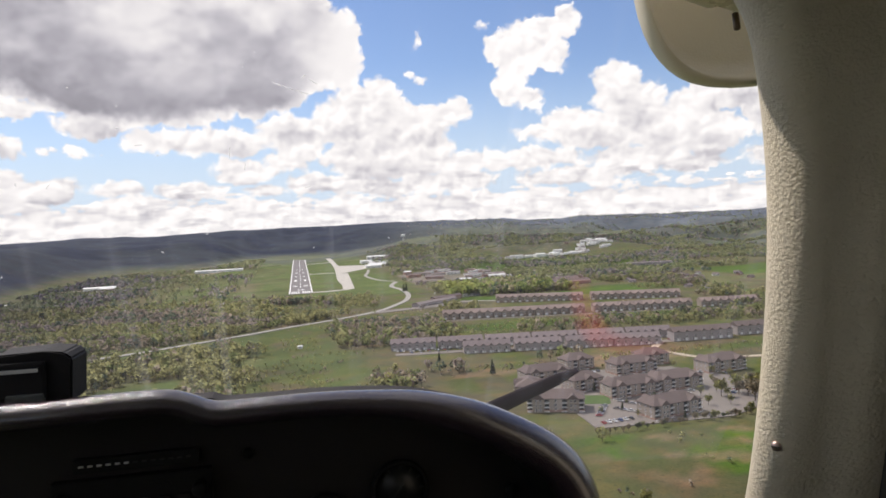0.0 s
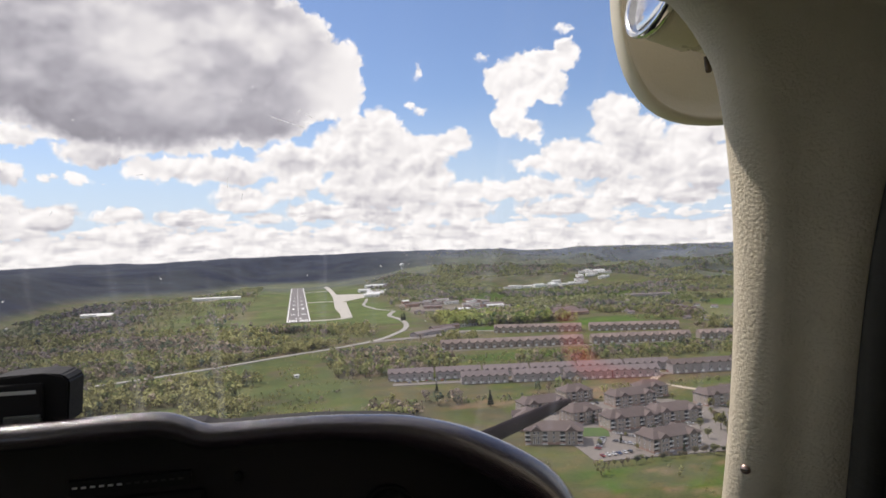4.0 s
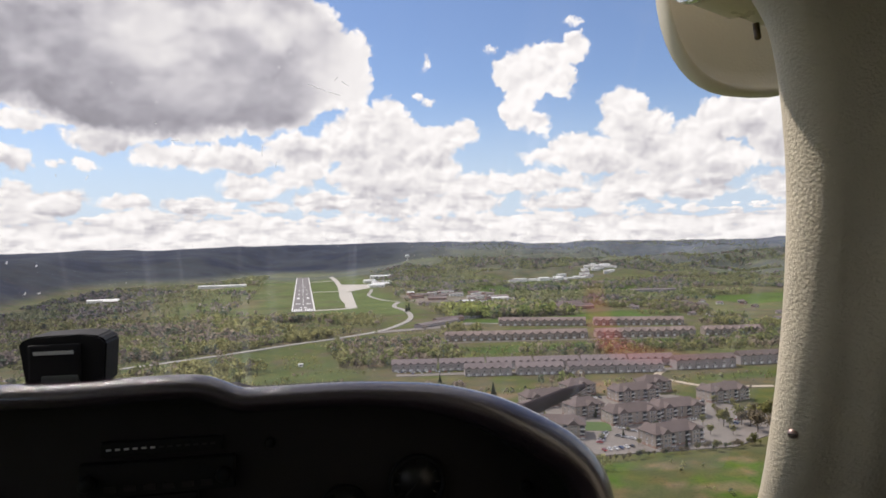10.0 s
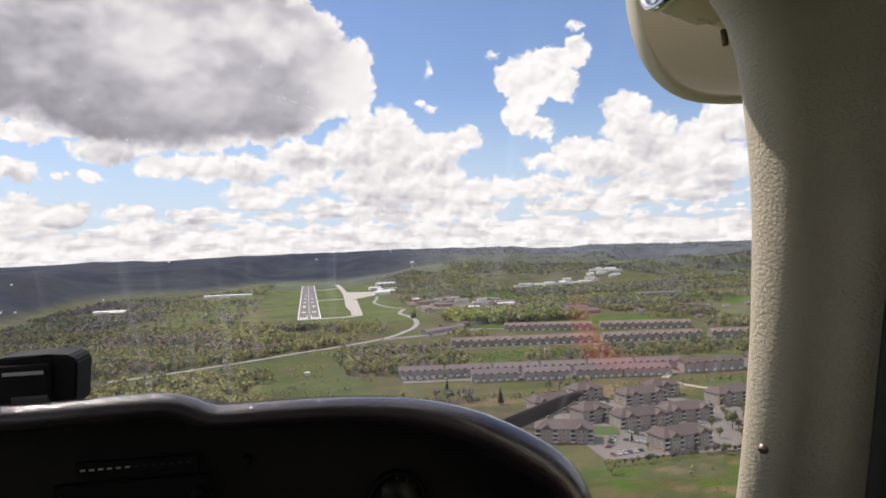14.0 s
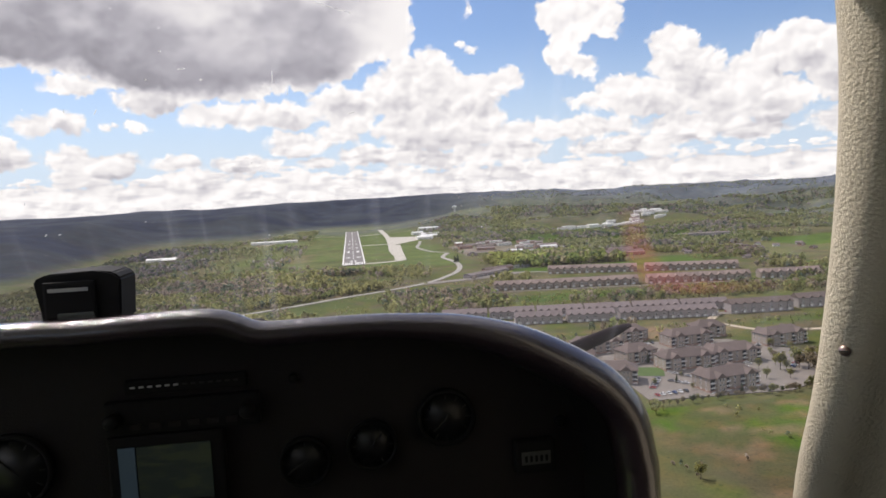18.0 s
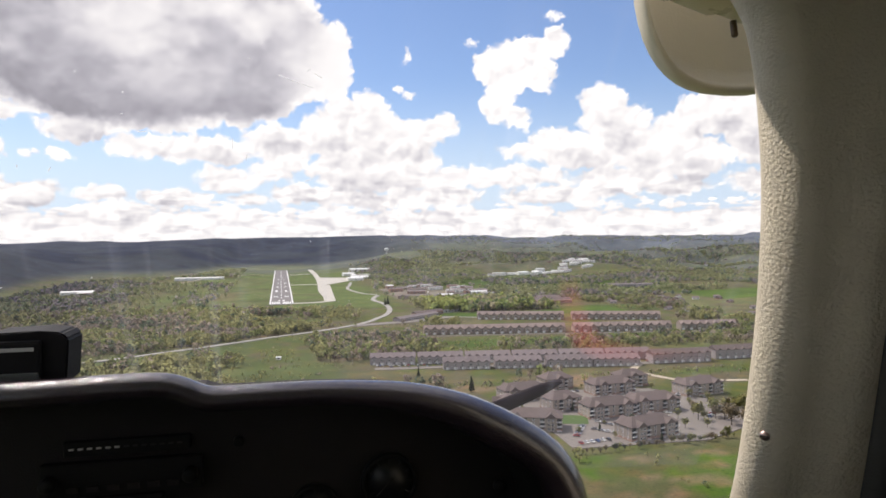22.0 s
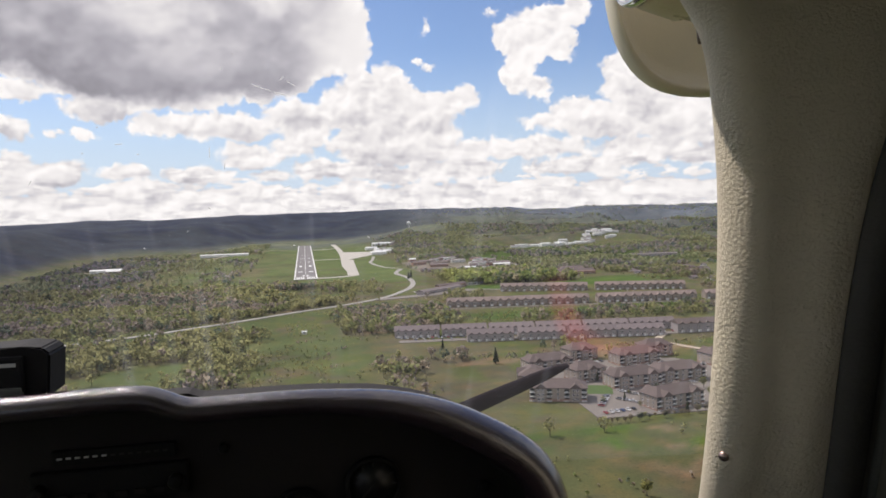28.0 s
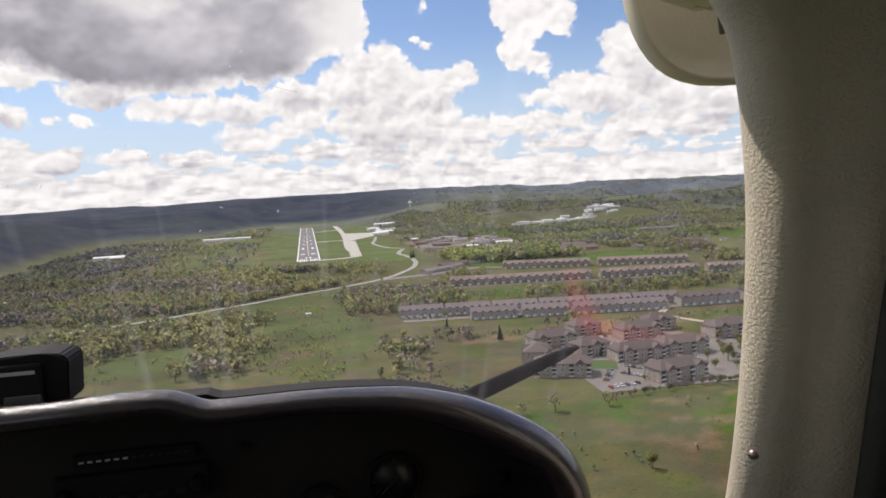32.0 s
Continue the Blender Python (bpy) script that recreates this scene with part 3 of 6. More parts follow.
def ground_colour(x, y):
    d, a = np.hypot(x, y), np.degrees(np.arctan2(x, y))
    n1, n2, n3 = fbm(x, y, 70, 4, 41), fbm(x, y, 24, 4, 42), fbm(x, y, 300, 3, 43)
    grass, lush = np.array([0.100, 0.122, 0.036]), np.array([0.062, 0.114, 0.017])
    straw, scrub, floor, bare = np.array([0.138, 0.126, 0.070]), np.array([0.118, 0.104, 0.066]), np.array([0.160, 0.154, 0.082]), np.array([0.26, 0.19, 0.12])

    def lay(c, other, k):
        return c * (1 - k[..., None]) + other * k[..., None]

    c = np.broadcast_to(grass, x.shape + (3,)).copy()
    c = lay(c, straw, ease(n1, 0.44, 0.62) * 0.8)
    c = lay(c, scrub, ease(n2, 0.5, 0.66) * 0.75)
    # open pasture in the foreground, worn to straw and bare soil in streaks
    near = 1 - ease(y, 380, 392)
    c = lay(c, lush * 1.12, near * ease(n1, 0.24, 0.44))
    c = lay(c, np.array([0.15, 0.105, 0.065]), inside(x, y, 290, 430, -60, 55, 12) * ease(n2, 0.36, 0.5) * 0.8)
    c = lay(c, straw * 0.75, near * ease(fbm(x, y, 45, 4, 61) + 0.0012 * (x - 140), 0.46, 0.62) * 0.75)
    c = lay(c, bare * 0.8, near * ease(fbm(x + y * 0.4, y, 22, 3, 62), 0.62, 0.7) * ease(x, 120, 190) * 0.65)
    c = lay(c, np.array([0.085, 0.122, 0.036]), inside(x, y, -260, 60, 560, 930, 25) * ease(n1, 0.34, 0.5) * 0.8)
    c = lay(c, lush * 1.15, inside(x, y, 250, 640, 1090, 1200, 15) * ease(n1, 0.36, 0.5) * 0.7)
    field = inside(x, y, -260, 215, 1300, 2950, 25)
    c = lay(c, np.array([0.112, 0.158, 0.048]), field * 0.9)
    c = lay(c, straw * 0.9, field * ease(n1, 0.5, 0.62) * 0.35)
    c = lay(c, np.array([0.24, 0.215, 0.185]), inside(x, y, 232, 460, 1436, 1750, 8) * ease(fbm(x, y, 60, 3, 66), 0.46, 0.52) * 0.85)
    c = lay(c, np.array([0.16, 0.145, 0.075]), inside(x, y, -170, -90, 1500, 1750, 20) * 0.8)
    for x0, x1, y0, y1 in ((285, 570, 1085, 1160), (640, 830, 935, 1015), (860, 1070, 1245, 1425)):  # mown fields among the houses
        c = lay(c, lush * 1.3, inside(x, y, x0, x1, y0, y1, 10) * 0.85)
    band = inside(x, y, 180, 620, 790, 850, 8)
    c = lay(c, lush * 1.05, band * ease(n1, 0.3, 0.45) * 0.8)
    c = lay(c, lush * 1.1, inside(x, y, 210, 470, 1090, 1180, 12) * 0.8)
    c = lay(c, bare * 0.95, inside(x, y, 120, 330, 565, 612, 8) * ease(n2, 0.40, 0.52) * 0.8)
    c = lay(c, lush, inside(x, y, 186, 210, 452, 476, 4) * 0.9)
    c = lay(c, lush, inside(x, y, 360, 480, 585, 612, 6) * 0.6)
    thick = np.clip(woods(x, y) * 1.1, 0, 1)
    c = lay(c, floor, thick * 0.9)
    c = lay(c, np.array([0.125, 0.150, 0.058]), thick * ease(fbm(x, y, 90, 4, 64), 0.48, 0.60) * 0.75)
    c = lay(c, np.array([0.150, 0.122, 0.088]), thick * ease(fbm(x, y, 60, 4, 65), 0.54, 0.66) * 0.75)
    # cloud shade over the western woods, painted into the ground as a darker colour
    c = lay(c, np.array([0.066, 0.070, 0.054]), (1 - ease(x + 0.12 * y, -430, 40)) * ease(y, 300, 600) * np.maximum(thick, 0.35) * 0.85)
    # tan pastures on the hills to the east; haze and cloud shade are painted into the western ridge
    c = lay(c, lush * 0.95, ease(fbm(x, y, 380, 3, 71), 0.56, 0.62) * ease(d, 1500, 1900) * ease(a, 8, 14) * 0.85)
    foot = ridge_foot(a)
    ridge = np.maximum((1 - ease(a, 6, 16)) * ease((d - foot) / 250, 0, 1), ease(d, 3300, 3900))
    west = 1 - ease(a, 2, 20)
    # aerial haze painted into the hill colours, bluer with distance
    haze_mask = ease(d, 2300, 2900)
    c = lay(c, np.array([0.124, 0.148, 0.120]), haze_mask * 0.9)
    c = lay(c, np.array([0.112, 0.128, 0.116]), haze_mask * ease(fbm(x, y, 150, 4, 75), 0.42, 0.60) * 0.8)
    c = lay(c, np.array([0.155, 0.180, 0.104]), haze_mask * ease(fbm(x, y, 260, 4, 73), 0.53, 0.66) * 0.7)
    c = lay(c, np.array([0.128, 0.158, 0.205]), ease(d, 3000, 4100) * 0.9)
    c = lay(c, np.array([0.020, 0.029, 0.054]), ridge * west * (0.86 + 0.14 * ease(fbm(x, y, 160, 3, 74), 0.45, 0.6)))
    return c * 0.86


def graded(lo, hi, core_lo, core_hi, step, grow):
    mid = list(np.arange(core_lo, core_hi + 0.1, step))
    up, s = [], step
    while (mid + up)[-1] < hi:
        s *= grow
        up.append((mid + up)[-1] + s)
    down, s, p = [], step, core_lo
    while p > lo:
        s *= grow
        p -= s
        down.append(p)
    return np.array(down[::-1] + mid + up)


def make_ground():
    xs, ys = graded(-4700, 4700, -260, 620, 6.5, 1.045), graded(-4500, 4700, 220, 1500, 6.5, 1.022)
    X, Y = np.meshgrid(xs, ys)
    Z = height(X, Y)
    # the cover colours include the painted haze and western cloud shade
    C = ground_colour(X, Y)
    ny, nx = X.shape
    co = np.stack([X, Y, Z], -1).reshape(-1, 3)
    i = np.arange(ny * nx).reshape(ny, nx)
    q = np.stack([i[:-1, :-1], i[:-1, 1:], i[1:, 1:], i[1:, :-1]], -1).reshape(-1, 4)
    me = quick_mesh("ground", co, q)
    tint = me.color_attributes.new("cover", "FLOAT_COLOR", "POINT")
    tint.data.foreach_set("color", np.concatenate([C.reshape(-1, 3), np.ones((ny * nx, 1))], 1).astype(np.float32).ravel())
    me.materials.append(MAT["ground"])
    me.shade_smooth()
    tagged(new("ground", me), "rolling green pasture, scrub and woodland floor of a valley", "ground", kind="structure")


def quick_mesh(name, co, quads):
    co, quads = np.asarray(co, np.float32), np.asarray(quads, np.int32)
    me = bpy.data.meshes.new(name)
    k = quads.shape[1]
    me.vertices.add(len(co))
    me.vertices.foreach_set("co", co.ravel())
    me.loops.add(quads.size)
    me.loops.foreach_set("vertex_index", quads.ravel())
    me.polygons.add(len(quads))
    me.polygons.foreach_set("loop_start", np.arange(0, quads.size, k, dtype=np.int32))
    me.update(calc_edges=True)
    return me


def soft_normals(me, normals):
    """Leaves take the light of the crown's surface that they form."""
    me.shade_smooth()
    me.normals_split_custom_set_from_vertices(normals.astype(np.float32))


make_ground()


def ribbon(name, line, width, mat, label, category, lift=0.35, kind="structure", n=10, thick=0.5):
    """A strip of paving along a smooth line, lying on the land, with edges that go into it."""
    p = catmull([(a, b) for a, b in line], n)
    t = np.gradient(p, axis=0)
    t /= np.linalg.norm(t, axis=1)[:, None]
    s = np.stack([t[:, 1], -t[:, 0]], 1) * width / 2
    verts, faces = [], []
    for c, o in zip(p, s):
        zz = max(z_at(*(c + o)), z_at(*c), z_at(*(c - o))) + lift
        for q, dz in ((c - o, -thick), (c - o, 0), (c + o, 0), (c + o, -thick)):
            verts.append((q[0], q[1], zz + dz))
    for i in range(len(p) - 1):
        for j in range(3):
            faces.append((4 * i + j, 4 * i + j + 1, 4 * i + j + 5, 4 * i + j + 4))
    ob = mesh_object(name, verts, faces, mat)
    return tagged(ob, label, category, kind=kind)


def slab(name, corners, mat, label, category, lift=0.3, parent=None, kind="structure"):
    """A flat paved area with a given outline, sunk a little into the land."""
    top = max(z_at(*c) for c in corners) + lift
    n = len(corners)
    verts = [(x, y, top) for x, y in corners] + [(x, y, top - 1.2) for x, y in corners]
    faces = [tuple(range(n))] + [(i, i + n, (i + 1) % n + n, (i + 1) % n) for i in range(n)]
    ob = mesh_object(name, verts, faces, mat, parent)
    return tagged(ob, label, category, kind=kind) if parent is None else ob


# ---- the airfield ----
def make_airfield():
    zt = max(z_at(0, y) for y in range(1400, 2800, 50)) + 0.6
    rw = tagged(mesh_object("runway", *block(-23, 23, 1397, 2790, zt - 2.5, zt), MAT["asphalt"]), "dark asphalt runway with white threshold and edge markings", "runway", kind="structure")

    def mark(x0, x1, y0, y1, name="marking"):
        mesh_object(name, *block(x0, x1, y0, y1, zt, zt + 0.06), MAT["paint"], rw)

    for sx in (-1, 1):
        mark(sx * 21.6 - 1.2, sx * 21.6 + 1.2, 1399, 2786, "edge_line")
        for k in range(4):
            c = sx * (4.2 + 4.2 * k)
            mark(c - 1.3, c + 1.3, 1404, 1446, "threshold_bar")
        for yy, nbar in ((1560, 3), (1710, 1), (1860, 2), (2010, 2), (2160, 1)):
            for k in range(nbar):
                c = sx * (8.0 + 3.2 * k + (3.2 if yy == 1710 else 0))
                w = 2.6 if yy == 1710 else 1.1
                mark(c - w, c + w, yy, yy + (46 if yy == 1710 else 24), "touchdown_bar")
    mark(-22, 22, 1397.5, 1401, "threshold_line")
    for k in range(19):
        mark(-0.8, 0.8, 1530 + 65 * k, 1568 + 65 * k, "centre_line")
    for x0, x1 in ((-6, -2.4), (1.5, 6)):  # the painted runway designator, as plain bars
        mark(x0, x1, 1466, 1487, "designator_bar")
    tx = lambda name, line, w: ribbon(name, line, w, MAT["concrete"], "pale concrete taxiway beside the runway", "taxiway", lift=0.5, n=6, thick=1.5)
    tx("taxiway", [(20, 1413), (60, 1418), (96, 1440), (98, 1480), (94, 1700), (104, 1960), (112, 2300), (105, 2700)], 16)
    tx("taxiway", [(20, 1950), (60, 1955), (104, 1950)], 14)
    tx("taxiway", [(20, 2450), (110, 2455)], 14)
    slab("apron", [(84, 1446), (107, 1440), (126, 1900), (102, 1900)], MAT["concrete"], "grey concrete run-up apron", "apron", 0.7)
    slab("apron", [(108, 1900), (190, 2060), (200, 2230), (112, 2260)], MAT["concrete"], "pale concrete aircraft apron by the hangars", "apron", 0.6)
    ribbon("service_road", [(205, 1560), (176, 1620), (160, 1760), (176, 1880), (190, 2000)], 8, MAT["road"], "narrow pale service road round the airfield", "road")


def block(x0, x1, y0, y1, z0, z1):
    v = [(x, y, z) for x in (x0, x1) for y in (y0, y1) for z in (z0, z1)]
    return v, [(0, 1, 3, 2), (4, 6, 7, 5), (0, 4, 5, 1), (2, 3, 7, 6), (0, 2, 6, 4), (1, 5, 7, 3)]


make_airfield()
ribbon("road", ROAD, 9, MAT["road"], "pale two-lane country road through woods and meadow", "road", lift=0.8, thick=1.6)
ribbon("road", [(98, 1032), (140, 1044), (190, 1060), (262, 1100)], 22, MAT["lot"], "worn asphalt frontage of the roadside motel", "road", lift=0.5)
ribbon("road", [(262, 1105), (300, 1080), (345, 1062)], 6, MAT["road"], "narrow lane to the upper town houses", "road")
ribbon("road", [(176, 897), (300, 879), (460, 852), (590, 830)], 6, MAT["lot"], "lane in front of the lower town houses", "road", lift=0.3)
ribbon("road", [(88, 690), (160, 682), (270, 662), (350, 648), (420, 640)], 12, MAT["lot"], "asphalt drive and parking in front of grey town houses", "road", lift=0.4)
ribbon("road", [(-560, 1840), (-470, 1895), (-330, 2090), (-190, 2290), (-60, 2420)], 9, MAT["gravel"], "pale dirt road below the wooded ridge", "road", lift=0.9)
ribbon("gravel_drive", [(349, 646), (326, 615), (333, 584), (350, 560), (400, 548)], 7, MAT["gravel"], "pale gravel drive curving down a bank", "road", lift=0.4)
ribbon("road", [(20, -330), (110, -160), (184, -63), (270, 10), (355, 78), (533, 155), (720, 205)], 8, MAT["gravel"], "pale winding farm road between green fields", "road", lift=0.5)
ribbon("road", [(355, 78), (392, 30), (416, -14), (470, -70)], 4, MAT["gravel"], "narrow pale farm track beside a ploughed field", "road", lift=0.4)
slab("parking_lot", [(172, 400), (262, 396), (310, 420), (338, 470), (300, 540), (190, 560), (176, 500)], MAT["lot"], "worn asphalt parking lot between apartment blocks", "parking lot", 0.4)
slab("lawn", [(186, 455), (204, 449), (212, 470), (195, 477)], material("mown_lawn", (0.07, 0.115, 0.028), 0.95, vary=0.3, scale=0.5), "mown green lawn between the parking bays", "lawn", 0.6)


# ---- trees ----
def trees_mesh(name, pts, sizes, tints, clumps, seed, leafy=0.78):
    """Many trees as one mesh: each has a thin tapered trunk and a crown of loose leaf clumps with gaps."""
    rng = np.random.default_rng(seed)
    n = len(pts)
    base = np.stack([pts[:, 0], pts[:, 1], height(pts[:, 0], pts[:, 1]) - 0.4], 1)
    h = sizes[:, None]
    u = rng.normal(size=(n, clumps, 3))
    u /= np.linalg.norm(u, axis=2)[..., None]
    r = rng.uniform(0.35, 1.0, (n, clumps, 1)) ** 0.6
    wide = rng.uniform(0.26, 0.44, (n, 1, 1))
    c = base[:, None] + u * r * np.concatenate([wide * np.ones((n, 1, 2)), np.full((n, 1, 1), 0.34)], 2) * h[..., None] + np.array([0, 0, 0.62]) * h[..., None]
    a = rng.normal(size=(n, clumps, 3))
    a /= np.linalg.norm(a, axis=2)[..., None]
    b = np.cross(a, rng.normal(size=(n, clumps, 3)))
    b /= np.linalg.norm(b, axis=2)[..., None]
    s = rng.uniform(0.55, 1.15, (n, clumps, 1)) * h[..., None] * leafy / np.sqrt(clumps)
    q = np.stack([c - a * s - b * s * 0.5, c + a * s * 0.4 - b * s, c + a * s + b * s * 0.6, c - a * s * 0.5 + b * s], 2)
    leaf = q.reshape(-1, 3)
    lq = np.arange(len(leaf)).reshape(-1, 4)
    shade = np.repeat(tints[:, None] * rng.uniform(0.9, 1.1, (n, clumps, 1)), 4, axis=1).reshape(-1, 3)
    w = 0.022 * h[..., None]
    ring = np.array([(-1, -0.6, 0), (1, -0.6, 0), (0, 1.1, 0)])[None]
    t0 = base[:, None] + ring * w
    t1 = base[:, None] + ring * w * 0.45 + np.array([0, 0, 0.7]) * h[..., None]
    trunk = np.concatenate([t0, t1], 1).reshape(-1, 3)
    k = len(leaf) + np.arange(n)[:, None] * 6
    tq = np.stack([np.stack([k[:, 0] + i, k[:, 0] + (i + 1) % 3, k[:, 0] + 3 + (i + 1) % 3, k[:, 0] + 3 + i], 1) for i in range(3)], 1).reshape(-1, 4)
    me = quick_mesh(name, np.concatenate([leaf, trunk]), np.concatenate([lq, tq]))
    col = np.concatenate([shade, np.tile((0.10, 0.085, 0.07), (len(trunk), 1))])
    at = me.color_attributes.new("tint", "FLOAT_COLOR", "POINT")
    at.data.foreach_set("color", np.concatenate([col, np.ones((len(col), 1))], 1).astype(np.float32).ravel())
    me.materials.append(MAT["leaf"])
    out = u * 0.5 + rng.normal(size=u.shape) * 0.2 + np.array([0, 0, 1.0])
    out /= np.linalg.norm(out, axis=2)[..., None]
    side = np.tile(ring[0] / np.linalg.norm(ring[0], axis=1)[:, None], (2 * n, 1))
    soft_normals(me, np.concatenate([np.repeat(out.reshape(-1, 3), 4, axis=0), side]))
    return new(name, me)


TINTS = np.array([(0.200, 0.192, 0.075), (0.175, 0.178, 0.070), (0.135, 0.152, 0.055), (0.215, 0.178, 0.118), (0.175, 0.145, 0.110), (0.080, 0.098, 0.058)])


def scatter(count, x0, x1, y0, y1, seed, density):
    rng = np.random.default_rng(seed)
    p = np.stack([rng.uniform(x0, x1, count), rng.uniform(y0, y1, count)], 1)
    a = np.degrees(np.arctan2(p[:, 0], p[:, 1]))
    keep = (rng.uniform(size=count) < density(p[:, 0], p[:, 1])) & (a > -34) & (a < 48)
    return p[keep]


def tint_for(p, seed):
    rng = np.random.default_rng(seed)
    n = fbm(p[:, 0], p[:, 1], 90, 3, 91) + rng.normal(size=len(p)) * 0.10
    k = np.clip(np.digitize(n, [0.42, 0.50, 0.58, 0.63, 0.70]), 0, 5)
    k = np.where(rng.uniform(size=len(p)) < 0.05, 5, k)
    k = np.where((k == 5) & (rng.uniform(size=len(p)) < 0.5), 3, k)
    bare = (1 - ease(p[:, 0] + 0.12 * p[:, 1], -430, 40))[:, None]  # bare: cloud shade over the western woods, put into the leaf tint
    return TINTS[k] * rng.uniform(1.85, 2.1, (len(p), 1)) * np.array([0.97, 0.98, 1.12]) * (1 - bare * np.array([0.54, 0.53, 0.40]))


def make_woods():
    rng = np.random.default_rng(8)
    for name, box4, count, clumps, lo, hi, seed, label in (
            ("valley_woods", (-720, 700, 230, 1340), 46000, 30, 7.0, 14, 1, "yellow-green and bare brown spring trees in the valley"),
            ("valley_scrub", (-500, 640, 230, 1340), 30000, 9, 1.6, 4.0, 2, "low tangled scrub and young trees on the slopes"),
            ("far_woods", (-1700, 2200, 1340, 2750), 60000, 16, 8, 14, 3, "hazy mixed woodland on the far side of the valley"),
            ("hill_woods", (300, 3000, 2700, 4300), 26000, 12, 7, 11, 4, "distant hazy woods on rolling hills")):
        p = scatter(count, *box4, seed, scrub if name == "valley_scrub" else woods)
        # distance haze is put into the leaf tone: bluer for the farther woods
        tone = 1.0
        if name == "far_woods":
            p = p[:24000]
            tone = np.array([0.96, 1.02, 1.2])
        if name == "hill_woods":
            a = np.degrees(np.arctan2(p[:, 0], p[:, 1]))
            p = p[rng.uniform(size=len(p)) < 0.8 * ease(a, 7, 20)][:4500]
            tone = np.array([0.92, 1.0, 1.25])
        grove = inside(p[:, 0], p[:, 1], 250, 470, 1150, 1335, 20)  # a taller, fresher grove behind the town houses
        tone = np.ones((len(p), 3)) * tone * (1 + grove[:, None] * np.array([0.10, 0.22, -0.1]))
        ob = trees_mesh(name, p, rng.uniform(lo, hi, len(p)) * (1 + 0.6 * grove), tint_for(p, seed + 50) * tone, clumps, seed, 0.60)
        tagged(ob, label, "woodland", kind="stuff")


make_woods()


# ---- houses ----
def add_gable(bm, x0, x1, y0, y1, z, rise, over=0.4, along="x", thick=0.25):
    """A pitched roof of two thick slopes with closed ends; the ridge runs along x or y."""
    if along == "x":
        a, b, m = (y0 - over, y1 + over, (y0 + y1) / 2)
        sec = [(a, z - 0.15), (m, z + rise), (b, z - 0.15), (b, z - 0.15 - thick), (a, z - 0.15 - thick)]
        ends = [[bm.verts.new((x, p, q)) for p, q in sec] for x in (x0 - over, x1 + over)]
    else:
        a, b, m = (x0 - over, x1 + over, (x0 + x1) / 2)
        sec = [(a, z - 0.15), (m, z + rise), (b, z - 0.15), (b, z - 0.15 - thick), (a, z - 0.15 - thick)]
        ends = [[bm.verts.new((p, y, q)) for p, q in sec] for y in (y0 - over, y1 + over)]
    for i in range(5):
        bm.faces.new((ends[0][i], ends[0][(i + 1) % 5], ends[1][(i + 1) % 5], ends[1][i]))
    bm.faces.new(ends[0][::-1])
    bm.faces.new(ends[1])
    return bm


def gable_wall(x0, x1, y0, y1, z, rise, along="x"):
    """Walls with pointed ends under a pitched roof."""
    bm = bmesh.new()
    if along == "x":
        m = (y0 + y1) / 2
        sec = [(y0, -1.5), (y0, z), (m, z + rise - 0.3), (y1, z), (y1, -1.5)]
        ends = [[bm.verts.new((x, p, q)) for p, q in sec] for x in (x0, x1)]
    else:
        m = (x0 + x1) / 2
        sec = [(x0, -1.5), (x0, z), (m, z + rise - 0.3), (x1, z), (x1, -1.5)]
        ends = [[bm.verts.new((p, y, q)) for p, q in sec] for y in (y0, y1)]
    for i in range(5):
        bm.faces.new((ends[0][i], ends[0][(i + 1) % 5], ends[1][(i + 1) % 5], ends[1][i]))
    bm.faces.new(ends[0][::-1])
    bm.faces.new(ends[1])
    return bm


SHARED = {}


def window(parent, x, y, z, w, h, turn=0.0):
    """A window with a white casing and a dark pane, facing -y before turning; meshes are shared by size."""
    key = (round(w, 2), round(h, 2))
    if key not in SHARED:
        bm = bmesh.new()
        t = 0.14
        add_box(bm, -w / 2 - t, w / 2 + t, -0.10, 0.06, h, h + t)
        add_box(bm, -w / 2 - t, w / 2 + t, -0.16, 0.06, -t, 0)
        add_box(bm, -w / 2 - t, -w / 2, -0.10, 0.06, 0, h)
        add_box(bm, w / 2, w / 2 + t, -0.10, 0.06, 0, h)
        add_box(bm, -w / 2, w / 2, -0.07, 0.04, h / 2 - 0.04, h / 2 + 0.04)
        me = bpy.data.meshes.new("window")
        bmesh.ops.recalc_face_normals(bm, faces=bm.faces)
        bm.to_mesh(me)
        bm.free()
        me.materials.append(MAT["trim"])
        bm = box(-w / 2, w / 2, -0.05, 0.02, 0, h)
        pane = bpy.data.meshes.new("pane")
        bmesh.ops.recalc_face_normals(bm, faces=bm.faces)
        bm.to_mesh(pane)
        bm.free()
        pane.materials.append(MAT["pane"])
        SHARED[key] = (me, pane)
    me, pane = SHARED[key]
    o = new("window", me)
    o.parent = parent
    o.matrix_basis = pose(x, y, z, 0, 0, turn)
    p = new("pane", pane)
    p.parent = o
    return o


